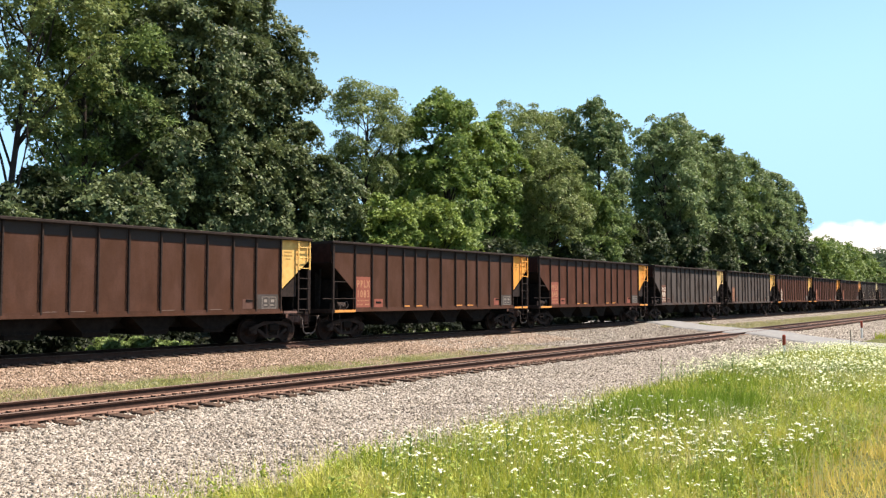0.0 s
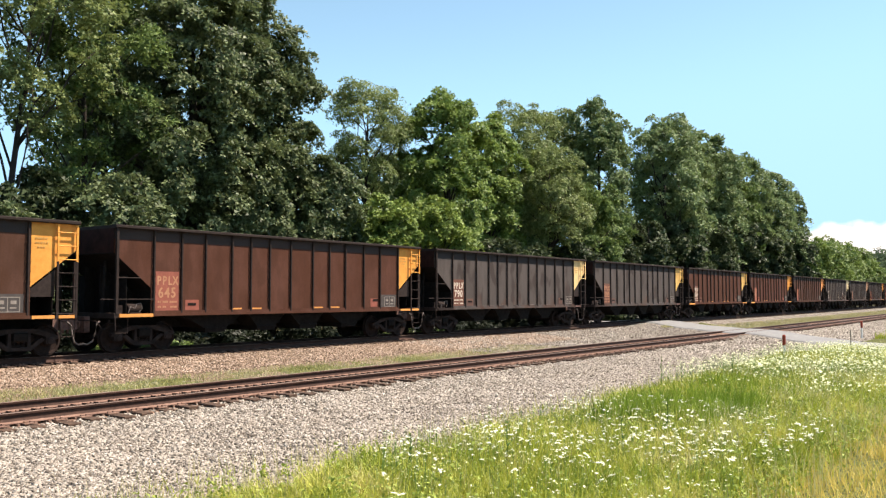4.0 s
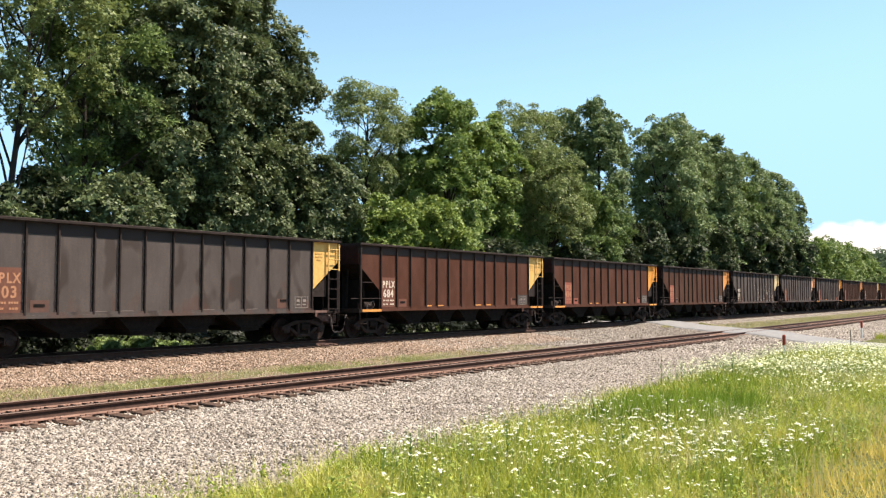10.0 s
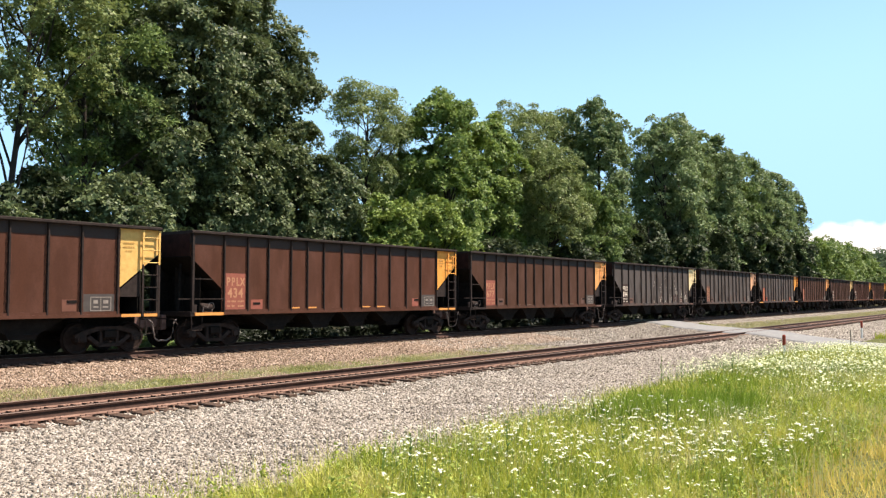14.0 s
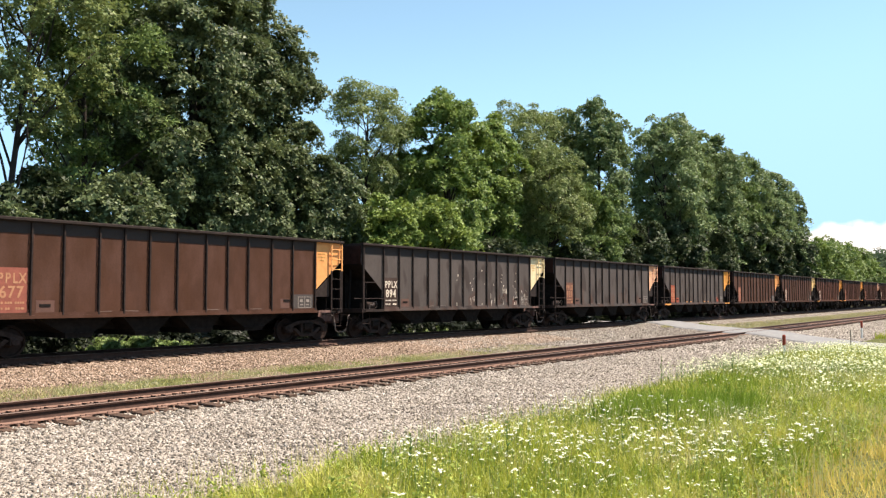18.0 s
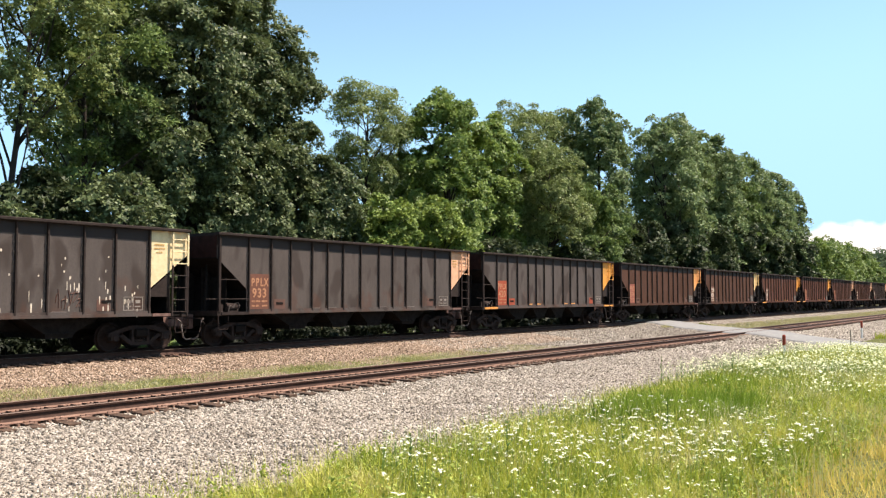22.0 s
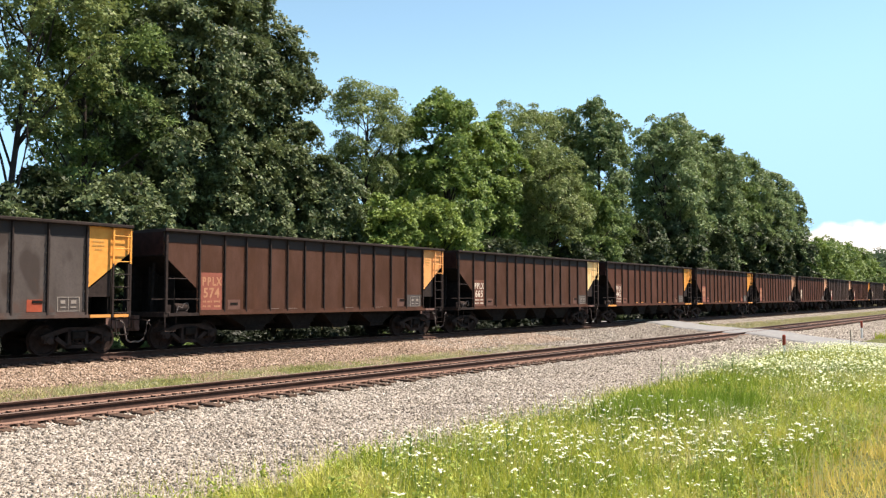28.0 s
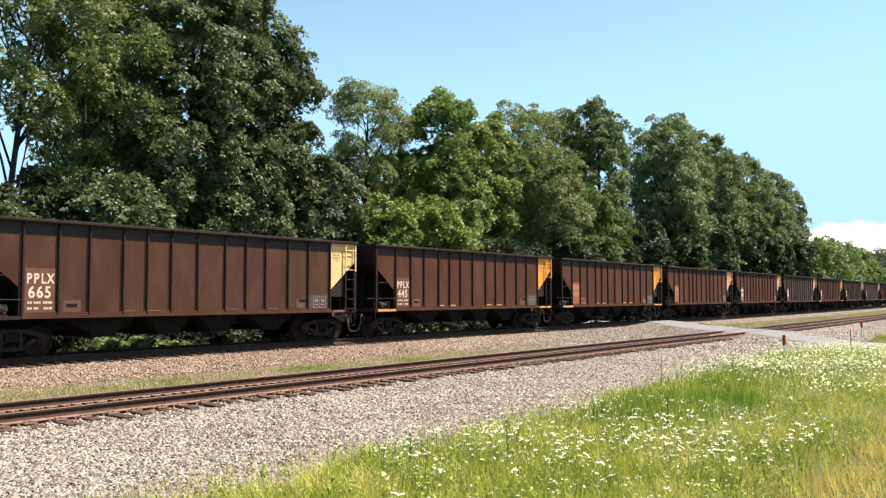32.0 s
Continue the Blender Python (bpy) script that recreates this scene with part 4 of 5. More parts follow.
tall = np.clip(0.30 + 0.24 * lush, 0.2, 0.6) * np.clip((edge[ok] - row) / 1.1 + 0.45, 0.4, 1) * np.clip((row - 1.8) / 1.6, 0.45, 1) * np.clip((52 - x) / 22, 0.45, 1)
blades("meadow_grass", "tall yellow-green meadow grass beside the ballast", "grass", x, row, tall, 0.013 + 0.00055 * x, 6, 0.8)
x, row = clumpy(rng, 9500, (13.6, 19.5), (4.7, 6.9), 1.0, 0.8)
keep = wobble(x * 0.9, row * 0.7) > -0.1
blades("lush_grass", "tall lush dark green grass at the ballast's edge", "lush", x[keep], row[keep], np.full(keep.sum(), 0.64), 0.020, 18, 0.4)
x, row = clumpy(rng, 11000, (3.5, 34), (2.4, 8.2), 1.6)
ok = off_road(x, row, rng)
blades("seed_stalks", "thin straw-coloured seed stalks above the meadow grass", "straw", x[ok], row[ok], 0.55 * np.clip((43 - x[ok]) / 20, 0.3, 1), 0.005 + 0.0003 * x[ok], 16, 0.3)
tx, tr = [], []
for cx, cr, n, w in ((14.6, 4.9, 420, 0.45), (18.6, 4.6, 420, 0.6), (22.0, 4.2, 420, 0.7), (12.4, 4.2, 260, 0.35), (9.6, 6.6, 260, 0.35), (25.5, 5.8, 360, 0.8)):
    tx.append(rng.normal(cx, w, n))
    tr.append(rng.normal(cr, w * 0.5, n))
x, row = np.concatenate(tx), np.concatenate(tr)
blades("seed_tufts", "pale tufts of ripe seed heads in the meadow", "seed", x, row, np.full(len(x), 0.55), 0.007 + 0.0003 * x, 26, 0.5)
x, row = clumpy(rng, 11000, (4, 34), (6.6, 9.8), 1.6)
ok = off_road(x, row, rng) & (rng.random(len(x)) < np.clip((meadow_edge(x) + 1.5 - row) / 2.0, 0, 1) ** 2)
blades("fringe_grass", "short pale straw grass thinning out over the ballast", "straw", x[ok], row[ok], np.full(ok.sum(), 0.20), 0.007 + 0.0003 * x[ok], 19, 0.9)
x, row = clumpy(rng, 15000, (6, 24), (0.9, 3.3), 1.2)
blades("dry_grass", "short straw-coloured dry grass along a dirt lane", "dry_grass", x, row, np.full(len(x), 0.21), 0.012, 7, 0.8)
x, row = clumpy(rng, 19000, (8, 34), (17.7, 20.35), 1.2, 0.35)
ok = off_road(x, row, rng)
blades("strip_grass", "short grass strip between the two tracks", "strip_grass", x[ok], row[ok], np.full(ok.sum(), 0.10), 0.02, 8, 0.9)
x, row = clumpy(rng, 20000, (52, 170), (17.8, 21.0), 1.2, 0.4)
ok = off_road(x, row, rng)
blades("far_strip_grass", "short dry grass strip beyond the crossing road", "strip_grass", x[ok], row[ok], np.full(ok.sum(), 0.16), 0.06, 9, 0.8)
x, row = clumpy(rng, 9000, (51, 100), (2.0, 8.6), 1.2, 0.5)
ok = off_road(x, row, rng)
blades("verge_grass", "green verge grass beyond the crossing road", "grass", x[ok], row[ok], np.full(ok.sum(), 0.38), 0.04, 10)


def herbs():
    """Broad-leaved herbs between the grass blades."""
    rng = np.random.default_rng(31)
    x, row = clumpy(rng, 2000, (4, 36), (2.6, 7.4), 1.5)
    y = row + drifts(x)
    r = rng.uniform(0.07, 0.17, len(x))
    z = height(x, y) + (0.14 + 0.20 * rng.random(len(x))) * np.clip((43 - x) / 20, 0.3, 1)
    V, F = leaf_cloud(rng, np.stack([x, y, z], -1), r, 32, 0.026, 1.3)
    ob = new("meadow_herbs", quads("meadow_herbs", V, F, "herb"))
    return tagged(ob, "broad-leaved green herbs among the meadow grass", "herbs", kind="stuff")


def flowers(name, label, n, xr, rowr, size, seed, keep, tall=(0.34, 0.60), petal="petal", k=6, florets=1):
    """White meadow flowers on thin stalks; each head is a dish, or a flat umbel of several small dishes."""
    rng = np.random.default_rng(seed)
    x = rng.uniform(*xr, n)
    row = rng.uniform(*rowr, n)
    ok = keep(x, row, rng) & off_road(x, row, rng) & (row < meadow_edge(x) - 0.05)
    x, row = x[ok], row[ok]
    n = len(x)
    y = row + drifts(x)
    z = height(x, y)
    h = rng.uniform(*tall, n) * np.clip((52 - x) / 22, 0.45, 1)
    r = size[0] + (size[1] - size[0]) * rng.random(n) ** 2.0
    stalk = np.zeros((n, 3, 3))
    stalk[:, 0] = (-0.004, 0, -0.01)
    stalk[:, 1] = (0.004, 0, -0.01)
    stalk[:, 2, 2] = -h
    stalk += np.stack([x, y, z + h], -1)[:, None]
    # the dishes of one head lie in a shallow dome
    ang, out = rng.uniform(0, math.tau, (n, florets)), np.sqrt(rng.random((n, florets))) * (florets > 1)
    lean_x, lean_y = rng.normal(0, 0.22, (n, 1)), rng.normal(0, 0.22, (n, 1))
    ox, oy = out * np.cos(ang) * r[:, None], out * np.sin(ang) * r[:, None]
    oz = ox * lean_x + oy * lean_y - 0.25 * out ** 2 * r[:, None]
    top = (np.stack([x, y, z + h], -1)[:, None] + np.stack([ox, oy, oz], -1)).reshape(-1, 3)
    rf = np.repeat(r, florets) * (0.46 if florets > 1 else 1.0) * rng.uniform(0.7, 1.2, n * florets)
    ring = np.array([(math.cos(math.tau * i / k), math.sin(math.tau * i / k)) for i in range(k)])
    jag = rng.uniform(0.65, 1.2, (len(rf), k))
    px = ring[None, :, 0] * jag * rf[:, None]
    py = ring[None, :, 1] * jag * rf[:, None]
    pz = px * rng.normal(0, 0.3, (len(rf), 1)) + py * rng.normal(0, 0.3, (len(rf), 1)) - 0.15 * rf[:, None]
    heart = np.zeros((len(rf), 1, 3))
    heart[:, 0, 2] = rf * 0.2
    heads = np.concatenate([np.stack([px, py, pz], -1), heart], 1) + top[:, None]
    tri = np.array([(i, (i + 1) % k, k) for i in range(k)])
    F1 = (tri[None] + (np.arange(len(rf)) * (k + 1))[:, None, None]).reshape(-1, 3)
    F2 = np.arange(n * 3).reshape(n, 3) + len(rf) * (k + 1)
    mi = np.concatenate([np.zeros(len(F1), int), np.ones(n, int)])
    ob = new(name, quads(name, np.concatenate([heads.reshape(-1, 3), stalk.reshape(-1, 3)]), np.concatenate([F1, F2]), [petal, "weed_stem"], mi))
    return tagged(ob, label, "wildflowers", kind="stuff")


flowers("white_meadow_flowers", "white flat-headed flowers scattered in the meadow grass", 5200, (4.5, 15), (2.9, 8.0), (0.012, 0.044), 21,
        lambda x, row, rng: rng.random(len(x)) < np.clip(0.26 + 0.7 * wobble(x * 0.8, row * 0.9) + 0.5 * wobble(x * 2.3 + 1, row * 2.0), 0.04, 1) * (x > 1.18 * row) * (row < meadow_edge(x) - 0.25), florets=7, k=5)
flowers("creamy_meadow_flowers", "small cream flowers in loose patches over the meadow", 6500, (4.5, 16), (2.9, 7.9), (0.006, 0.018), 23,
        lambda x, row, rng: rng.random(len(x)) < np.clip(0.18 + 0.8 * wobble(x * 0.9 + 0.4, row * 1.1) + 0.4 * wobble(x * 2.6, row * 2.2), 0.03, 1) * (x > 1.15 * row) * (row < meadow_edge(x) - 0.15), (0.30, 0.58), "pollen")
flowers("white_flower_patch", "dense patch of small white flowers by the crossing road", 34000, (15.5, 43), (2.4, 8.9), (0.012, 0.034), 22,
        lambda x, row, rng: rng.random(len(x)) < np.clip((x - 17) / 5, 0, 1) * np.clip((row - 2.4) / 1.6, 0.05, 1) * np.clip((52 - x) / 26, 0.12, 1) * np.clip(0.66 + 0.65 * wobble(x * 0.5 + 0.8, row * 0.8), 0.08, 1), (0.40, 0.72), "pollen", 5)


def tall_weed(x, row, h, seed):
    """A single upright weed: a stem with narrow leaves."""
    rnd = random.Random(seed)
    y = row + drift(x)
    z = float(height(np.array([x]), np.array([y]))[0])
    s = Shape()
    lean = rnd.uniform(-0.05, 0.05)
    s.tube([(0, 0, 0), (lean * 0.4, 0, h * 0.5), (lean, lean, h)], [0.008, 0.006, 0.003], 5)
    for i in range(40):
        zz = h * (0.12 + 0.86 * rnd.random())
        w = rnd.uniform(0, math.tau)
        l = 0.11 * (1.1 - zz / h) + 0.02
        c, sn = math.cos(w), math.sin(w)
        s.add([(0, 0, zz), (c * l * 0.5 - sn * 0.009, sn * l * 0.5 + c * 0.009, zz + l * 0.55), (c * l, sn * l, zz + l * 0.65), (c * l * 0.5 + sn * 0.009, sn * l * 0.5 - c * 0.009, zz + l * 0.5)], [(0, 1, 2, 3)])
    weed = new("tall_weed", s.mesh("tall_weed"))
    weed.data.materials.append(M["weed_stem"])
    weed.location = (x, y, z)
    return tagged(weed, "tall dark green weed standing above the meadow grass", "weed", "tall weeds in the meadow")


for i, (wx, wr, wh) in enumerate(((9.4, 5.9, 0.8), (19.2, 7.8, 0.9), (19.4, 7.4, 0.9), (22.5, 7.2, 0.8), (13.0, 5.2, 0.75), (8.3, 6.6, 0.65), (10.9, 5.0, 0.7))):
    tall_weed(wx, wr, wh, 40 + i)


# ---------------------------------------------------------------- markers
def marker_post(x, y, tall, red):
    z = float(height(np.array([x]), np.array([y]))[0])
    p = thing("marker_post", "slim white marker post with a dark red top", "marker post", "marker posts by the crossing")
    p.location = (x, y, z)
    part("shaft", Shape().lathe([(0.0, -0.05), (0.045, -0.05), (0.045, tall - red), (0.0, tall - red)], (0, 0, 0), "z", 12), "white_post", p, "white plastic shaft")
    part("sleeve", Shape().lathe([(0.0, tall - red), (0.055, tall - red), (0.058, tall - 0.03), (0.04, tall), (0.0, tall)], (0, 0, 0), "z", 12), "red_tip", p, "dark red sleeve")
    return p


marker_post(31.0, 8.21, 0.95, 0.36)
marker_post(50.8, 9.42, 0.95, 0.36)
stake = new("wooden_stake", Shape().box(-0.02, 0.02, -0.02, 0.02, -0.1, 0.8, 0.005).mesh("wooden_stake"))
stake.data.materials.append(M["stake"])
stake.location = (41.4, 8.13, -0.36)
tagged(stake, "thin grey wooden stake at the edge of the lane", "stake")
pale = new("pale_marker", Shape().box(-0.05, 0.05, -0.03, 0.03, -0.1, 0.52, 0.01).mesh("pale_marker"))
pale.data.materials.append(M["white_post"])
pale.location = (41.3, 29.6, -0.34)
tagged(pale, "short pale marker behind the far track", "marker post")


# ---------------------------------------------------------------- trees
def leaf_cloud(rng, centres, radii, per, size, squash=0.85):
    """Leaves on the skins of many clumps: arrays of corners and faces."""
    m = len(centres)
    n = m * per
    c = np.repeat(centres, per, 0)
    r = np.repeat(radii, per)[:, None]
    d = rng.normal(size=(n, 3))
    d /= np.linalg.norm(d, axis=1, keepdims=True)
    ragged = 1 + 0.28 * np.sin(d[:, :1] * 5 + c[:, 1:2]) * np.sin(d[:, 1:2] * 6 + c[:, :1]) + 0.18 * np.sin(d[:, 2:] * 9 + c[:, 2:] * 3)
    p = c + d * r * ragged * (0.5 + 0.55 * rng.random((n, 1)) ** 0.7) * np.array([1, 1, squash]) + rng.normal(size=(n, 3)) * 0.06 * r
    nrm = d + rng.normal(size=(n, 3)) * 0.55 + np.array([0, 0, 0.45])
    nrm /= np.linalg.norm(nrm, axis=1, keepdims=True)
    t = np.cross(nrm, rng.normal(size=(n, 3)))
    t /= np.linalg.norm(t, axis=1, keepdims=True)
    b = np.cross(nrm, t)
    s = size * rng.uniform(0.6, 1.35, (n, 1))
    V = np.stack([p - t * s, p + t * s * 0.7 + b * s * 0.62, p + t * s * 0.7 - b * s * 0.62], 1)
    F = np.arange(n * 3).reshape(n, 3)
    return V.reshape(-1, 3), F


def leaf_sprays(rng, centres, radii, outward, per, size):
    """Leaves on flat drooping sprays that tilt outwards: lit above, dark gaps below."""
    m = len(centres)
    n = m * per

    def unit(v):
        return v / np.linalg.norm(v, axis=1, keepdims=True)

    up = unit(outward * 0.75 + np.array([0, 0, 0.75]) + rng.normal(size=(m, 3)) * 0.28)
    side = unit(np.cross(up, rng.normal(size=(m, 3))))
    fore = np.cross(up, side)
    long = rng.uniform(0.75, 1.35, (m, 1))
    ang = rng.uniform(0, math.tau, (m, per))
    lobes = 1 + 0.30 * np.sin(ang * 3 + rng.uniform(0, math.tau, (m, 1))) + 0.18 * np.sin(ang * 7 + rng.uniform(0, math.tau, (m, 1)))
    rho = np.sqrt(rng.random((m, per))) * lobes
    r = radii[:, None]
    a, b = rho * np.cos(ang) * long * r, rho * np.sin(ang) / long * r
    h = (0.10 - 0.34 * rho ** 2 + rng.normal(size=(m, per)) * 0.15) * r
    p = centres[:, None] + a[..., None] * side[:, None] + b[..., None] * fore[:, None] + h[..., None] * up[:, None]
    p = p.reshape(n, 3)
    nrm = unit(np.repeat(up, per, 0) + rng.normal(size=(n, 3)) * 0.60)
    t = unit(np.cross(nrm, rng.normal(size=(n, 3))))
    w = np.cross(nrm, t)
    s = size * rng.uniform(0.6, 1.35, (n, 1))
    V = np.stack([p - t * s, p + t * s * 0.7 + w * s * 0.62, p + t * s * 0.7 - w * s * 0.62], 1)
    return V.reshape(-1, 3), np.arange(n * 3).reshape(n, 3)


herbs()


def limb(s, rnd, start, end, r0, r1, bow=0.12):
    a, b = Vector(start), Vector(end)
    l = (b - a).length
    mid = [a.lerp(b, k) + Vector((rnd.uniform(-1, 1), rnd.uniform(-1, 1), rnd.uniform(0, 1))) * l * bow * math.sin(math.pi * k) for k in (0.33, 0.66)]
    s.tube([a, *mid, b], [r0, r0 * 0.7 + r1 * 0.3, r0 * 0.35 + r1 * 0.65, r1], 7)
    return mid + [b]


def tree(name, label, x, row, tall, spread, leaves, seed, clumps=60, per=500, size=0.16, low=0.18, clump=(0.8, 1.5), trunk=0.28, lean=(0, 0), group=""):
    """A tree: tapered trunk, limbs and a crown of many clumps of leaves with gaps between them."""
    rnd, rng = random.Random(seed), np.random.default_rng(seed)
    y = row + drift(x)
    z = float(height(np.array([x]), np.array([y]))[0]) - 0.05
    t = thing(name, label, "tree", group)
    t.location = (x, y, z)
    wood = Shape()
    top = (lean[0], lean[1], tall * 0.86)
    stem = [(0, 0, 0), (lean[0] * 0.2 + rnd.uniform(-0.2, 0.2), lean[1] * 0.2, tall * 0.25), (lean[0] * 0.55 + rnd.uniform(-0.3, 0.3), lean[1] * 0.5, tall * 0.55), top]
    wood.tube(stem, [trunk, trunk * 0.8, trunk * 0.5, 0.04], 10)
    # the crown is made of lobes spread evenly over an uneven egg, each lobe of many clumps, and of loose clumps between
    mid, half = tall * (1 + low) / 2, tall * (1 - low) / 2

    def egg(up, ang, k, r):
        uneven = 1 + 0.13 * math.sin(2 * ang + seed + 2 * up) + 0.10 * math.sin(5 * ang + 4 * up + seed * 2)
        wide = max(0.3, spread - r * 0.8) * math.sqrt(max(0.0, 1 - abs(up) ** 2.6)) * (1.0 - 0.08 * up) * uneven
        h = mid + up * (half - r * 0.8) * (0.5 + 0.5 * k)
        return (lean[0] * h / tall + wide * k * math.cos(ang), lean[1] * h / tall + wide * k * math.sin(ang), h)

    n_lobes = max(12, clumps // 6)
    lobes = []
    for i in range(n_lobes):
        lr = min(2.2, spread * rnd.uniform(0.22, 0.40))
        up = max(-0.97, min(0.98, 1 - 2 * (i + 0.5) / n_lobes + rnd.uniform(-0.08, 0.08)))
        lobes.append((*egg(up, 2.39996 * i + rnd.uniform(-0.5, 0.5) + seed, rnd.uniform(0.70, 0.95), lr), lr))
    cs, rs, out = [], [], []
    while len(cs) < clumps:
        if len(cs) % 3 == 2:
            c = egg(rnd.uniform(-0.95, 0.90), rnd.uniform(0, math.tau), rnd.random() ** 0.3 * 0.97, 0.8)
            o = Vector((c[0], c[1], 1.0)).normalized()
        else:
            lx, ly, lz, lr = lobes[len(cs) % n_lobes]
            o = Vector((rnd.gauss(0, 1), rnd.gauss(0, 1), rnd.gauss(0.35, 1))).normalized()
            d = o * lr * rnd.uniform(0.45, 1.05)
            c = (lx + d.x, ly + d.y, min(tall - 0.2, lz + d.z * 0.85))
        cs.append(c)
        out.append(o)
        rs.append(rnd.uniform(*clump) * 0.80)
    order = sorted(range(clumps), key=lambda i: -rs[i])
    for i in order[: min(clumps, 26)]:
        c = cs[i]
        k = min(0.8, max(0.15, c[2] / tall - rnd.uniform(0.12, 0.25)))
        j = 0 if k < 0.25 else 1 if k < 0.55 else 2
        f = [(k - 0) / 0.25, (k - 0.25) / 0.30, (k - 0.55) / 0.31][j]
        a = Vector(stem[j]).lerp(Vector(stem[j + 1]), min(1, f))
        limb(wood, rnd, a, c, trunk * (0.42 - 0.3 * k), 0.025)
    part("trunk", wood, "bark", t, "dark bark trunk with spreading limbs", smooth=True)
    V, F = leaf_sprays(rng, np.array(cs), np.array(rs), np.array(out), int(per * 0.74), size * 1.12)
    crown = new("crown", quads("crown", V, F, leaves))
    crown.parent = t
    return t


def shrub(name, label, x, row, tall, spread, leaves, seed, clumps=14, per=260, size=0.13):
    rnd, rng = random.Random(seed), np.random.default_rng(seed)
    y = row + drift(x)
    z = float(height(np.array([x]), np.array([y]))[0]) - 0.03
    t = thing(name, label, "shrub", "shrubs along the wood's edge")
    t.location = (x, y, z)
    wood = Shape()
    cs, rs = [], []
    for i in range(clumps):
        ang, u = rnd.uniform(0, math.tau), rnd.random()
        r = spread * math.sqrt(rnd.random()) * (1 - 0.5 * u)
        c = (r * math.cos(ang), r * math.sin(ang), tall * (0.15 + 0.75 * u))
        cs.append(c)
        rs.append(rnd.uniform(0.22, 0.42) * min(tall, 2.6))
        if i < 9:
            limb(wood, rnd, (c[0] * 0.15, c[1] * 0.15, 0), c, 0.03 * tall ** 0.5, 0.008)
    part("branchwork", wood, "bark", t)
    V, F = leaf_cloud(rng, np.array(cs), np.array(rs), per, size)
    crown = new("foliage", quads("foliage", V, F, leaves))
    crown.parent = t
    return t


tree("maple_tree", "large broad maple with dense dark green foliage", 28.6, 37.7, 21.0, 6.7, "maple", 1, clumps=720, per=320, size=0.105, low=0.12, clump=(0.55, 1.15), trunk=0.45)
tree("maple_tree", "dark green maple at the wood's edge", 33.0, 36.7, 17.6, 4.3, "maple", 2, clumps=380, per=300, size=0.105, low=0.10, clump=(0.5, 1.05), trunk=0.32)
tree("ash_tree", "slender ash with thin open light green crown", 16.9, 34.1, 19.5, 4.4, "olive", 3, clumps=270, per=150, size=0.085, low=0.42, clump=(0.4, 0.85), trunk=0.17, lean=(1.4, 0))
tree("ash_tree", "slender ash with thin open light green crown", 21.6, 36.1, 20.5, 3.9, "oak", 4, clumps=220, per=150, size=0.09, low=0.30, clump=(0.45, 0.9), trunk=0.14, lean=(0.4, 0))
tree("young_maple", "young maple with low leafy branches", 21.0, 32.1, 8.0, 3.0, "maple", 5, clumps=150, per=240, size=0.09, low=0.1, clump=(0.4, 0.8), trunk=0.12)
tree("young_maple", "young maple with low leafy branches", 15.4, 31.6, 6.0, 2.6, "maple", 6, clumps=120, per=240, size=0.09, low=0.1, clump=(0.35, 0.7), trunk=0.10)
tree("young_maple", "half-grown maple under the edge of the large one", 36.4, 35.2, 11.0, 3.2, "maple", 16, clumps=190, per=240, size=0.10, low=0.06, clump=(0.45, 0.95), trunk=0.14)
tree("locust_tree", "feathery olive-green locust with a visible forked trunk", 46.0, 40.3, 18.4, 3.9, "olive", 7, clumps=180, per=250, size=0.075, low=0.46, clump=(0.6, 1.1), trunk=0.20)
tree("oak_tree", "tall bright green oak with a lobed crown", 50.8, 36.8, 18.4, 4.2, "fresh", 8, clumps=260, per=320, size=0.115, low=0.16, clump=(0.6, 1.15), trunk=0.30)
tree("young_maple", "young maple with fresh yellow-green leaves", 39.2, 33.2, 9.0, 3.0, "bright", 9, clumps=150, per=250, size=0.10, low=0.08, clump=(0.4, 0.85), trunk=0.11)
tree("young_maple", "young maple with fresh yellow-green leaves", 45.3, 33.8, 9.6, 3.2, "bright", 10, clumps=150, per=250, size=0.10, low=0.08, clump=(0.4, 0.85), trunk=0.11)
tree("oak_tree", "slim oak standing among others in the wood", 59.0, 38.4, 17.8, 3.6, "fresh", 11, clumps=190, per=280, size=0.12, low=0.14, clump=(0.6, 1.1), trunk=0.26)
tree("locust_tree", "thin feathery locust with an airy top", 69.1, 41.5, 21.2, 4.4, "olive", 12, clumps=190, per=230, size=0.09, low=0.45, clump=(0.6, 1.1), trunk=0.22)
tree("locust_tree", "feathery olive-green locust in front of the wood", 64.2, 35.5, 15.8, 4.2, "olive", 13, clumps=190, per=320, size=0.09, low=0.36, clump=(0.6, 1.2), trunk=0.22)
tree("oak_tree", "tall dark oak with a narrow crown", 80.4, 38.6, 23.4, 4.0, "grove", 14, clumps=340, per=260, size=0.13, low=0.12, clump=(0.65, 1.2), trunk=0.32)
tree("oak_tree", "broad oak in the row of tall trees", 70.8, 35.5, 13.6, 4.4, "oak", 15, clumps=150, per=280, size=0.12, low=0.10, clump=(0.6, 1.1), trunk=0.22)
tree("locust_tree", "airy locust standing behind the front row", 80.3, 43.6, 23.0, 5.0, "olive", 21, clumps=200, per=250, size=0.11, low=0.40, clump=(0.7, 1.3), trunk=0.22)
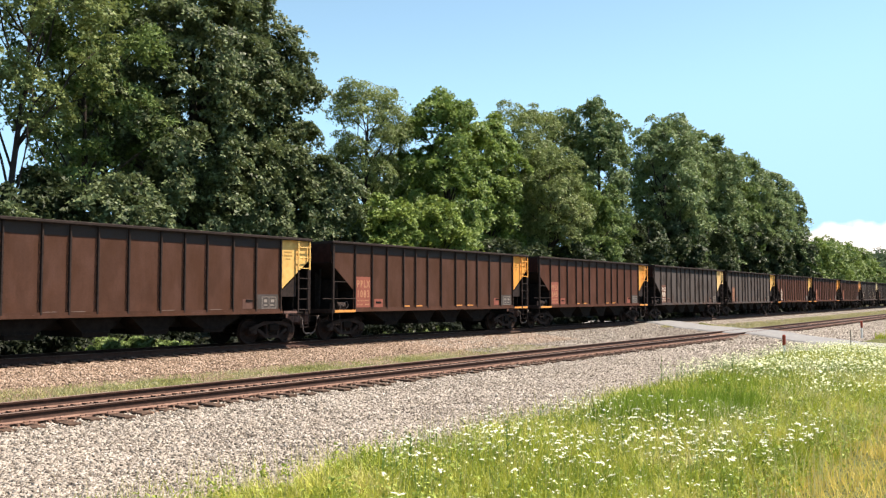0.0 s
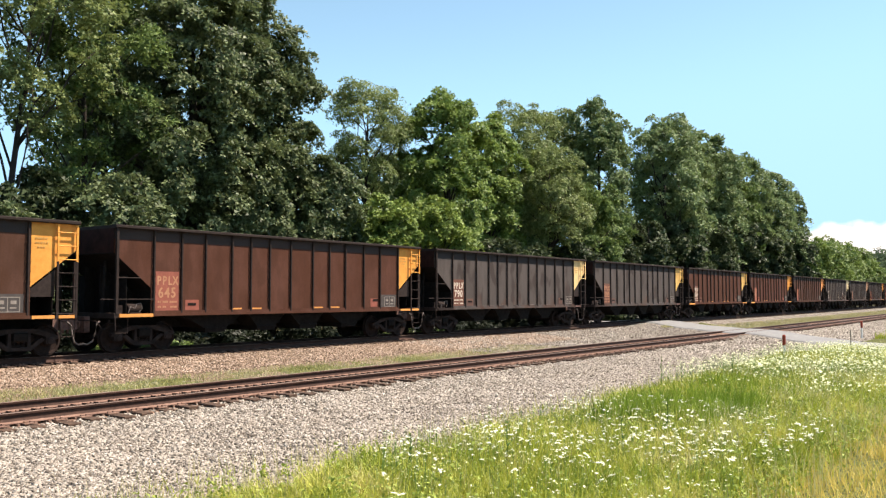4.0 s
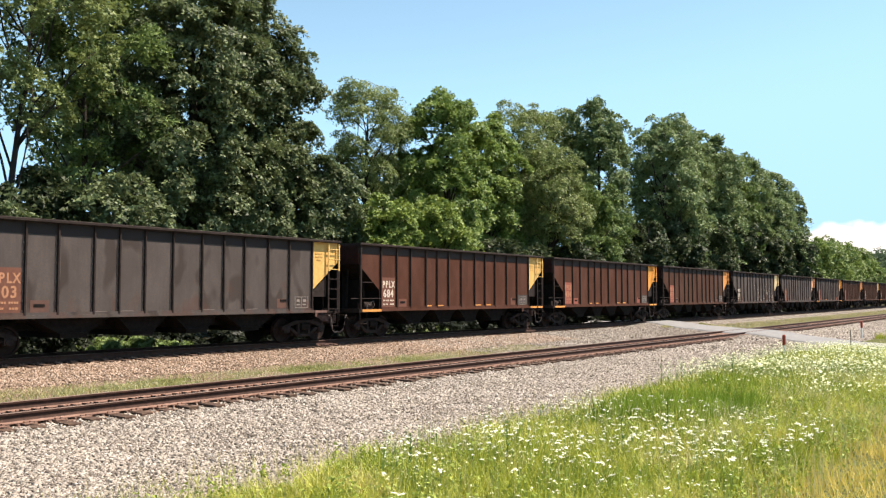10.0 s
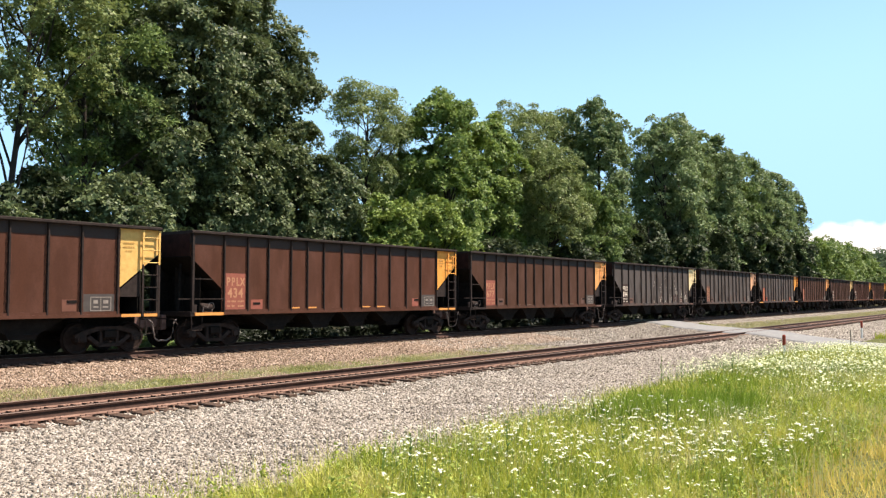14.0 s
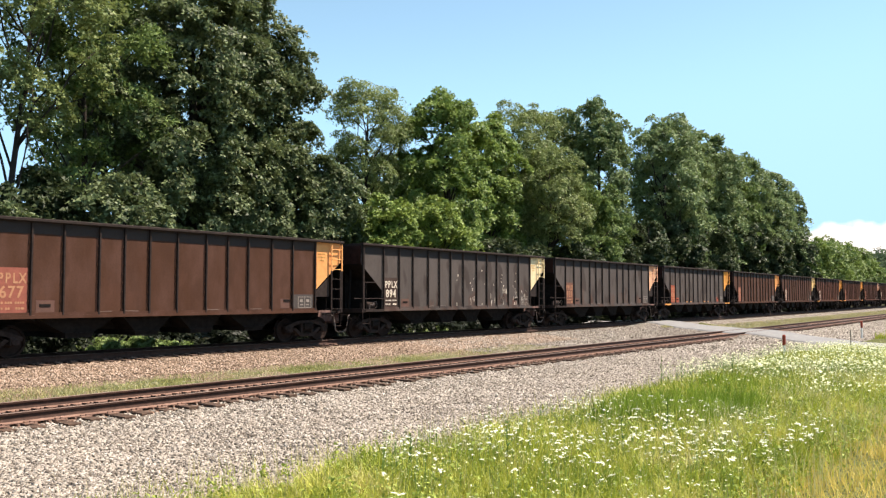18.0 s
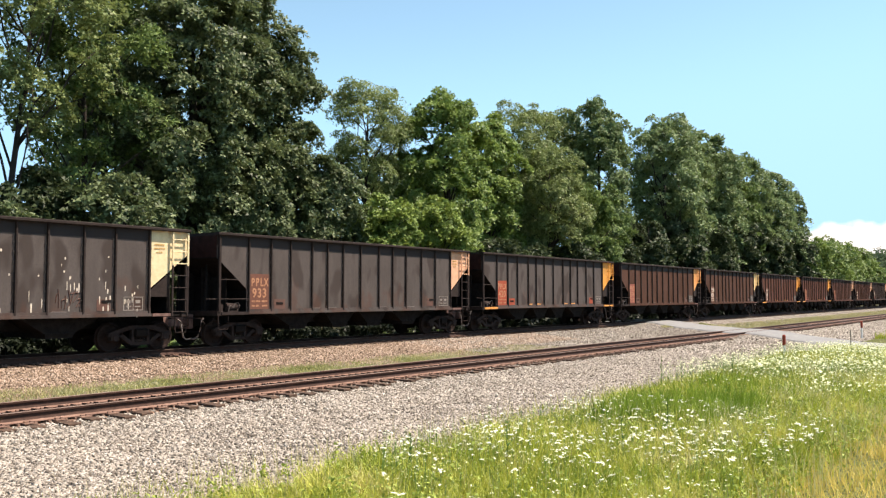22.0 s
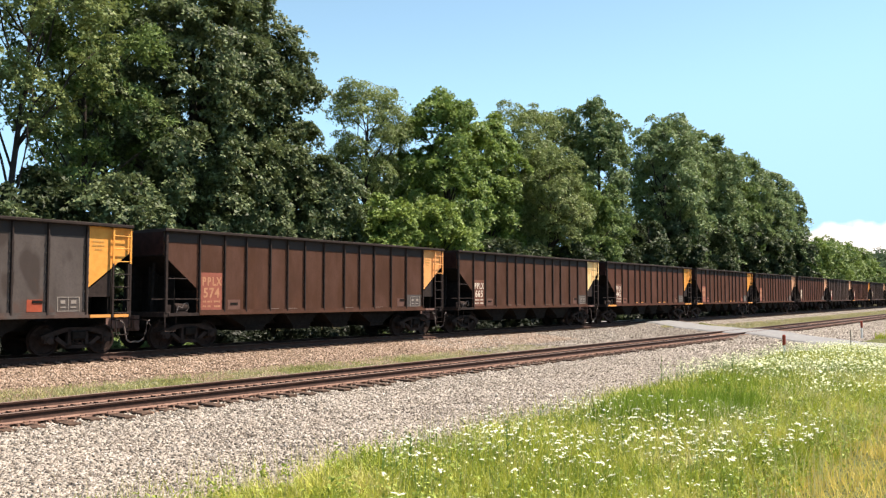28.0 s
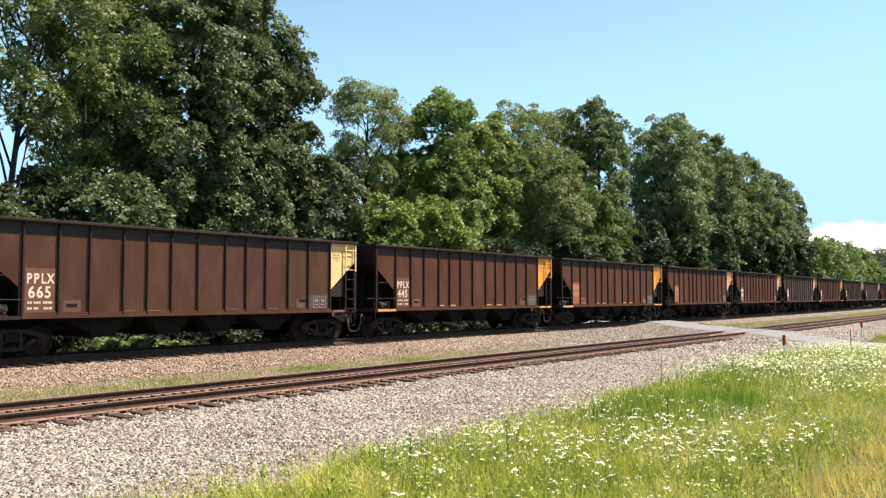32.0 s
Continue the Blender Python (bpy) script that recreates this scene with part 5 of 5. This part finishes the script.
for i, (tx, tr, tt, ts, leaf, words) in enumerate((
        (97.2, 37.8, 25.0, 5.9, "grove", "tall broad oak in the row of trees"), (104.6, 38.9, 25.6, 5.2, "grove", "tall broad oak in the row of trees"),
        (112, 37.5, 24.8, 5.7, "grove", "leafy oak in the row of tall trees"), (119.5, 38.1, 24.0, 5.6, "oak", "dark oak in the row of tall trees"),
        (128.5, 37.7, 24.2, 5.9, "grove", "leafy oak in the row of tall trees"), (140, 37.3, 23.4, 5.7, "grove", "leafy oak in the row of tall trees"),
        (147.5, 36.9, 22.4, 5.4, "grove", "rounded oak that ends the row of trees"))):
    tree("oak_tree", words, tx - 0.2, tr, tt, ts, leaf, 120 + i, clumps=300, per=190, size=0.13 + 0.0003 * tx, low=0.06, clump=(0.8, 1.5), trunk=0.36)
for i, (ux, ur, ut, us) in enumerate(((16.0, 33.8, 7.0, 2.4), (18.6, 34.4, 7.8, 2.4), (24.5, 33.6, 5.6, 2.6), (29.0, 33.0, 5.2, 2.6), (34.0, 33.2, 6.0, 2.6), (53.0, 34.0, 7.0, 3.0), (58.0, 34.4, 6.6, 3.0), (66.5, 34.5, 7.2, 3.2), (75.5, 35.0, 8.4, 3.4), (86.0, 35.5, 11.0, 3.4), (94, 34.5, 11.5, 3.6), (104, 34.5, 12, 3.8), (115, 34, 12.5, 4), (128, 34, 12.5, 4), (142, 33.5, 12.5, 4))):
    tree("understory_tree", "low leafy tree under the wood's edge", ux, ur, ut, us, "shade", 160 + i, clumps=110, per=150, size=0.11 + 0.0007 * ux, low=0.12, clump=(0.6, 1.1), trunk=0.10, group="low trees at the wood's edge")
# a second row that closes the wood behind
for i, (bx, br, bt, bs) in enumerate(((31, 49.2, 16, 5), (37, 48.2, 15, 6), (42, 45.3, 13.5, 4.5), (48, 50.3, 13, 6), (54, 45.4, 14.5, 4.5), (61, 47.4, 15, 5), (68, 48.5, 16, 5), (76, 46.6, 14, 5), (84, 52.7, 17, 5), (93, 50.8, 16, 5), (113, 53.0, 15, 6), (128, 51.2, 18, 7), (146, 50.4, 17, 7), (160, 49.6, 15, 7))):
    tree("woodland_tree", "shaded tree standing deeper in the wood", bx, br, bt, bs, "grove", 50 + i, clumps=150, per=150 if bx < 50 else 100, size=0.16 if bx < 50 else 0.22, low=0.05, clump=(1.0, 1.9), trunk=0.25, group="trees deeper in the wood")
# far trees along the line
for i, (fx, fr, ft, fs) in enumerate(((182, 38, 14.0, 6), (195, 39.5, 14.6, 7), (208, 39.5, 15.9, 7), (222, 40, 15.6, 7), (233, 39.7, 15.1, 6.5), (246, 39.5, 14.1, 6), (259, 39.5, 13.2, 6), (275, 40, 12.0, 6), (292, 41, 11.4, 6), (310, 42, 11.0, 6), (330, 44, 11.4, 7), (352, 46, 11.8, 7))):
    tree("distant_tree", "distant sunlit green tree along the railway", fx, fr, ft, fs, "far_green", 80 + i, clumps=140, per=110, size=0.25, low=0.05, clump=(1.1, 2.0), trunk=0.3, group="distant trees along the railway")


def distant_hill():
    """A wooded ridge far beyond the bend: its slope and the crowns on it."""
    rng = np.random.default_rng(61)
    hill = thing("distant_hill", "distant wooded hill, hazy dark green", "hill", kind="structure")
    ridge = [(600, 50), (690, 70), (760, 125), (800, 200), (830, 300)]
    tops = [24, 31, 36, 38, 34]
    s = Shape()
    for (x, y), z in zip(ridge, tops):
        s.v += [(x - 90, y - 60, 0.5), (x - 30, y - 20, z * 0.7), (x, y, z), (x + 120, y + 60, 0.5)]
    s.f += [(i * 4 + j, i * 4 + j + 1, i * 4 + j + 5, i * 4 + j + 4) for i in range(len(ridge) - 1) for j in range(3)]
    part("slope", s, "shade", hill)
    k = 300
    u, d = rng.uniform(0, len(ridge) - 1.001, k), rng.uniform(0, 1, k)
    i = u.astype(int)
    f = u - i
    rx, ry, rz = [np.array([q[j] for q in ridge], float) for j in (0, 1)] + [np.array(tops, float)]
    c = np.stack([rx[i] * (1 - f) + rx[i + 1] * f - 60 * d, ry[i] * (1 - f) + ry[i + 1] * f - 40 * d, (rz[i] * (1 - f) + rz[i + 1] * f) * (1 - 0.55 * d) + rng.uniform(-1, 2.5, k)], -1)
    V, F = leaf_cloud(rng, c, rng.uniform(3.0, 5.5, k), 70, 1.0)
    woods = part("woods", quads("woods", V, F, "hill"), "hill", hill)
    tagged(woods, "far tree crowns on the hill", kind="stuff")


distant_hill()
# shrubs and weeds at the wood's edge
rnd = random.Random(77)
for i in range(9):
    shrub("shrub", "leafy shrub behind the far track, darkened for shade", 9.5 + 1.7 * i, 31.0 + rnd.uniform(-0.4, 0.5), rnd.uniform(1.2, 2.0), 1.2, "privet", 700 + i, 12, 170, 0.10)
sx = 12.0
while sx < 168:
    shrub("shrub", "leafy shrub in the wood, darkened for its shade" if sx < 60 else "leafy green shrub at the edge of the wood", sx, 32.0 + rnd.uniform(-0.8, 1.2), rnd.uniform(2.4, 4.8), rnd.uniform(1.4, 2.2), "privet" if sx < 60 else "shade", 300 + int(sx * 7), 16, 230, 0.11 + 0.0009 * sx)
    sx += rnd.uniform(6.5, 9.0) * (1 + sx / 150)
for i, (wx, wr, wh) in enumerate(((17.2, 28.5, 0.45), (18.0, 28.4, 0.6), (18.9, 28.4, 0.5), (19.5, 28.3, 0.65), (20.6, 28.5, 0.5), (21.6, 28.4, 0.4), (34.0, 29.1, 0.5), (36.2, 29.0, 0.55), (37.6, 29.1, 0.55), (39.4, 28.9, 0.5))):
    shrub("weed_clump", "bright leafy weeds growing behind the far track", wx, wr, wh, 0.75, "weed", 500 + i, 10, 110, 0.085)
# added ground cover, leaves near black, to read as the shade beneath the wagons
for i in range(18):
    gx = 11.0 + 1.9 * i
    shrub("ground_cover", "low leafy ground cover behind the far track, darkened for shade", gx, 29.3 + rnd.uniform(-0.3, 0.3), rnd.uniform(0.75, 1.05), 1.15, "privet", 800 + i, 16, 90, 0.10)
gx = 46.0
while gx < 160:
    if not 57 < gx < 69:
        shrub("ground_cover", "low leafy ground cover behind the far track, darkened for shade", gx, 29.4 + rnd.uniform(-0.3, 0.3), rnd.uniform(1.2, 1.5), 1.9, "privet", 830 + int(gx), 14, 70, 0.18)
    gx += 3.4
gr = np.random.default_rng(91)
blades("arching_grass", "tuft of long arching pale green grass behind the far track", "weed", gr.normal(18.1, 0.35, 60), gr.normal(28.3, 0.12, 60), np.full(60, 0.8), 0.03, 92, 1.5)


# ---------------------------------------------------------------- cloud over the horizon
def cloud():
    """A far white cumulus bank: a plain backdrop, soft and ragged along its upper edge."""
    n = Nodes("cloud_white")
    tc = n.add("ShaderNodeTexCoord")
    sep = n.add("ShaderNodeSeparateXYZ")
    n.link(tc.outputs["Object"], sep.inputs[0])
    puff = n.noise(tc.outputs["Object"], 0.008, 6, 0.55)
    edge = n.math("ADD", n.math("MULTIPLY", n.math("SUBTRACT", puff, 0.5), 120.0), n.math("MULTIPLY", n.math("ABSOLUTE", sep.outputs[0]), -0.16))
    depth = n.math("MULTIPLY", n.math("SUBTRACT", edge, n.math("SUBTRACT", sep.outputs[2], 238.0)), 0.045)
    mask = n.ramp(depth, [(0.0, (0, 0, 0)), (1.0, (1, 1, 1))])
    glow = n.add("ShaderNodeEmission", Color=(1, 1, 1, 1), Strength=0.62)
    clear = n.add("ShaderNodeBsdfTransparent")
    mx = n.add("ShaderNodeMixShader")
    n.link(mask, mx.inputs[0])
    n.link(clear.outputs[0], mx.inputs[1])
    n.link(glow.outputs[0], mx.inputs[2])
    n.link(mx.outputs[0], n.out.inputs[0])
    ob = new("cloud_backdrop", quads("cloud_backdrop", [(-900, 0, -60), (900, 0, -60), (900, 0, 460), (-900, 0, 460)], [(0, 1, 2, 3)], "petal"))
    ob.data.materials.clear()
    ob.data.materials.append(n.mat)
    ob.matrix_world = pose(2852, 521, 0, 0, 0, -79.64)
    return tagged(ob, "bright white cumulus cloud low over the horizon", "cloud", kind="structure")


cloud()


# ---------------------------------------------------------------- the train rolls
def travelled(t):
    """Where the end of the first wagon is at t seconds; the train slows a little."""
    u = t / 16 - 1
    late = max(0.0, t - 30)
    return -76.2317 - 95.6678 * u + 3.7171 * u ** 2 - 0.2038 * u ** 3 - 0.1547 * u ** 4 + 0.105 * late * late


def on_track(s):
    return Matrix.Translation((s, FAR_Y + drift(s), FAR_Z)) @ Matrix.Rotation(math.atan(heading(s)), 4, "Z")


def white_streaks(car, seed):
    """Runs of spilt white paint on the sheets of one wagon."""
    rnd = random.Random(seed)
    for k in range(64):
        x = rnd.choice((2.2, 3.1, 3.4, 4.3, 4.5, 5.2, 3.2, 1.3, 4.6, 0.3, -0.7)) + rnd.uniform(0, 0.55)
        if min(abs(x - q) for q in POSTS) < 0.12:
            continue
        z, l, w = rnd.uniform(1.3, 2.2) if k % 3 else rnd.uniform(2.0, 3.0), rnd.uniform(0.04, 0.30) if k % 3 else rnd.uniform(0.02, 0.05), rnd.uniform(0.008, 0.026)
        piece("paint_streak/%d" % k, "stencil", car, plate([(x - w, z), (x - w * 0.7, z - l), (x + w * 0.5, z - l * 0.9), (x + w, z), (x + w * 0.6, z + 0.04), (x - w * 0.6, z + 0.04)], -SHEET - 0.008, -SHEET - 0.003))
    # a brown scrawl over the sheet, plain strokes
    for k in range(9):
        x, z = 3.02 + 0.09 * k, rnd.uniform(1.35, 1.6)
        piece("scrawl_stroke/%d" % k, "smudge", car, rod([(x, -SHEET - 0.004, z), (x + rnd.uniform(0, 0.2), -SHEET - 0.004, z + rnd.uniform(0.1, 0.3)), (x + rnd.uniform(-0.1, 0.15), -SHEET - 0.004, z + rnd.uniform(0.2, 0.55))], 0.018, 4))


white_streaks(TRAIN[8][0], 5)


def motions():
    times = [float(i) for i in range(33)]
    for i, (car, axles) in enumerate(TRAIN):
        walk(car, [(t, on_track(travelled(t) + i * PITCH - 7.52)) for t in times])
        if i > 13:
            continue
        for ws, along in axles:
            walk(ws, [(k / 10, Matrix.Translation((along, 0, 0.457)) @ Matrix.Rotation(along + (travelled(k / 10) - travelled(0)) / 0.457, 4, "Y")) for k in range(321)])


motions()
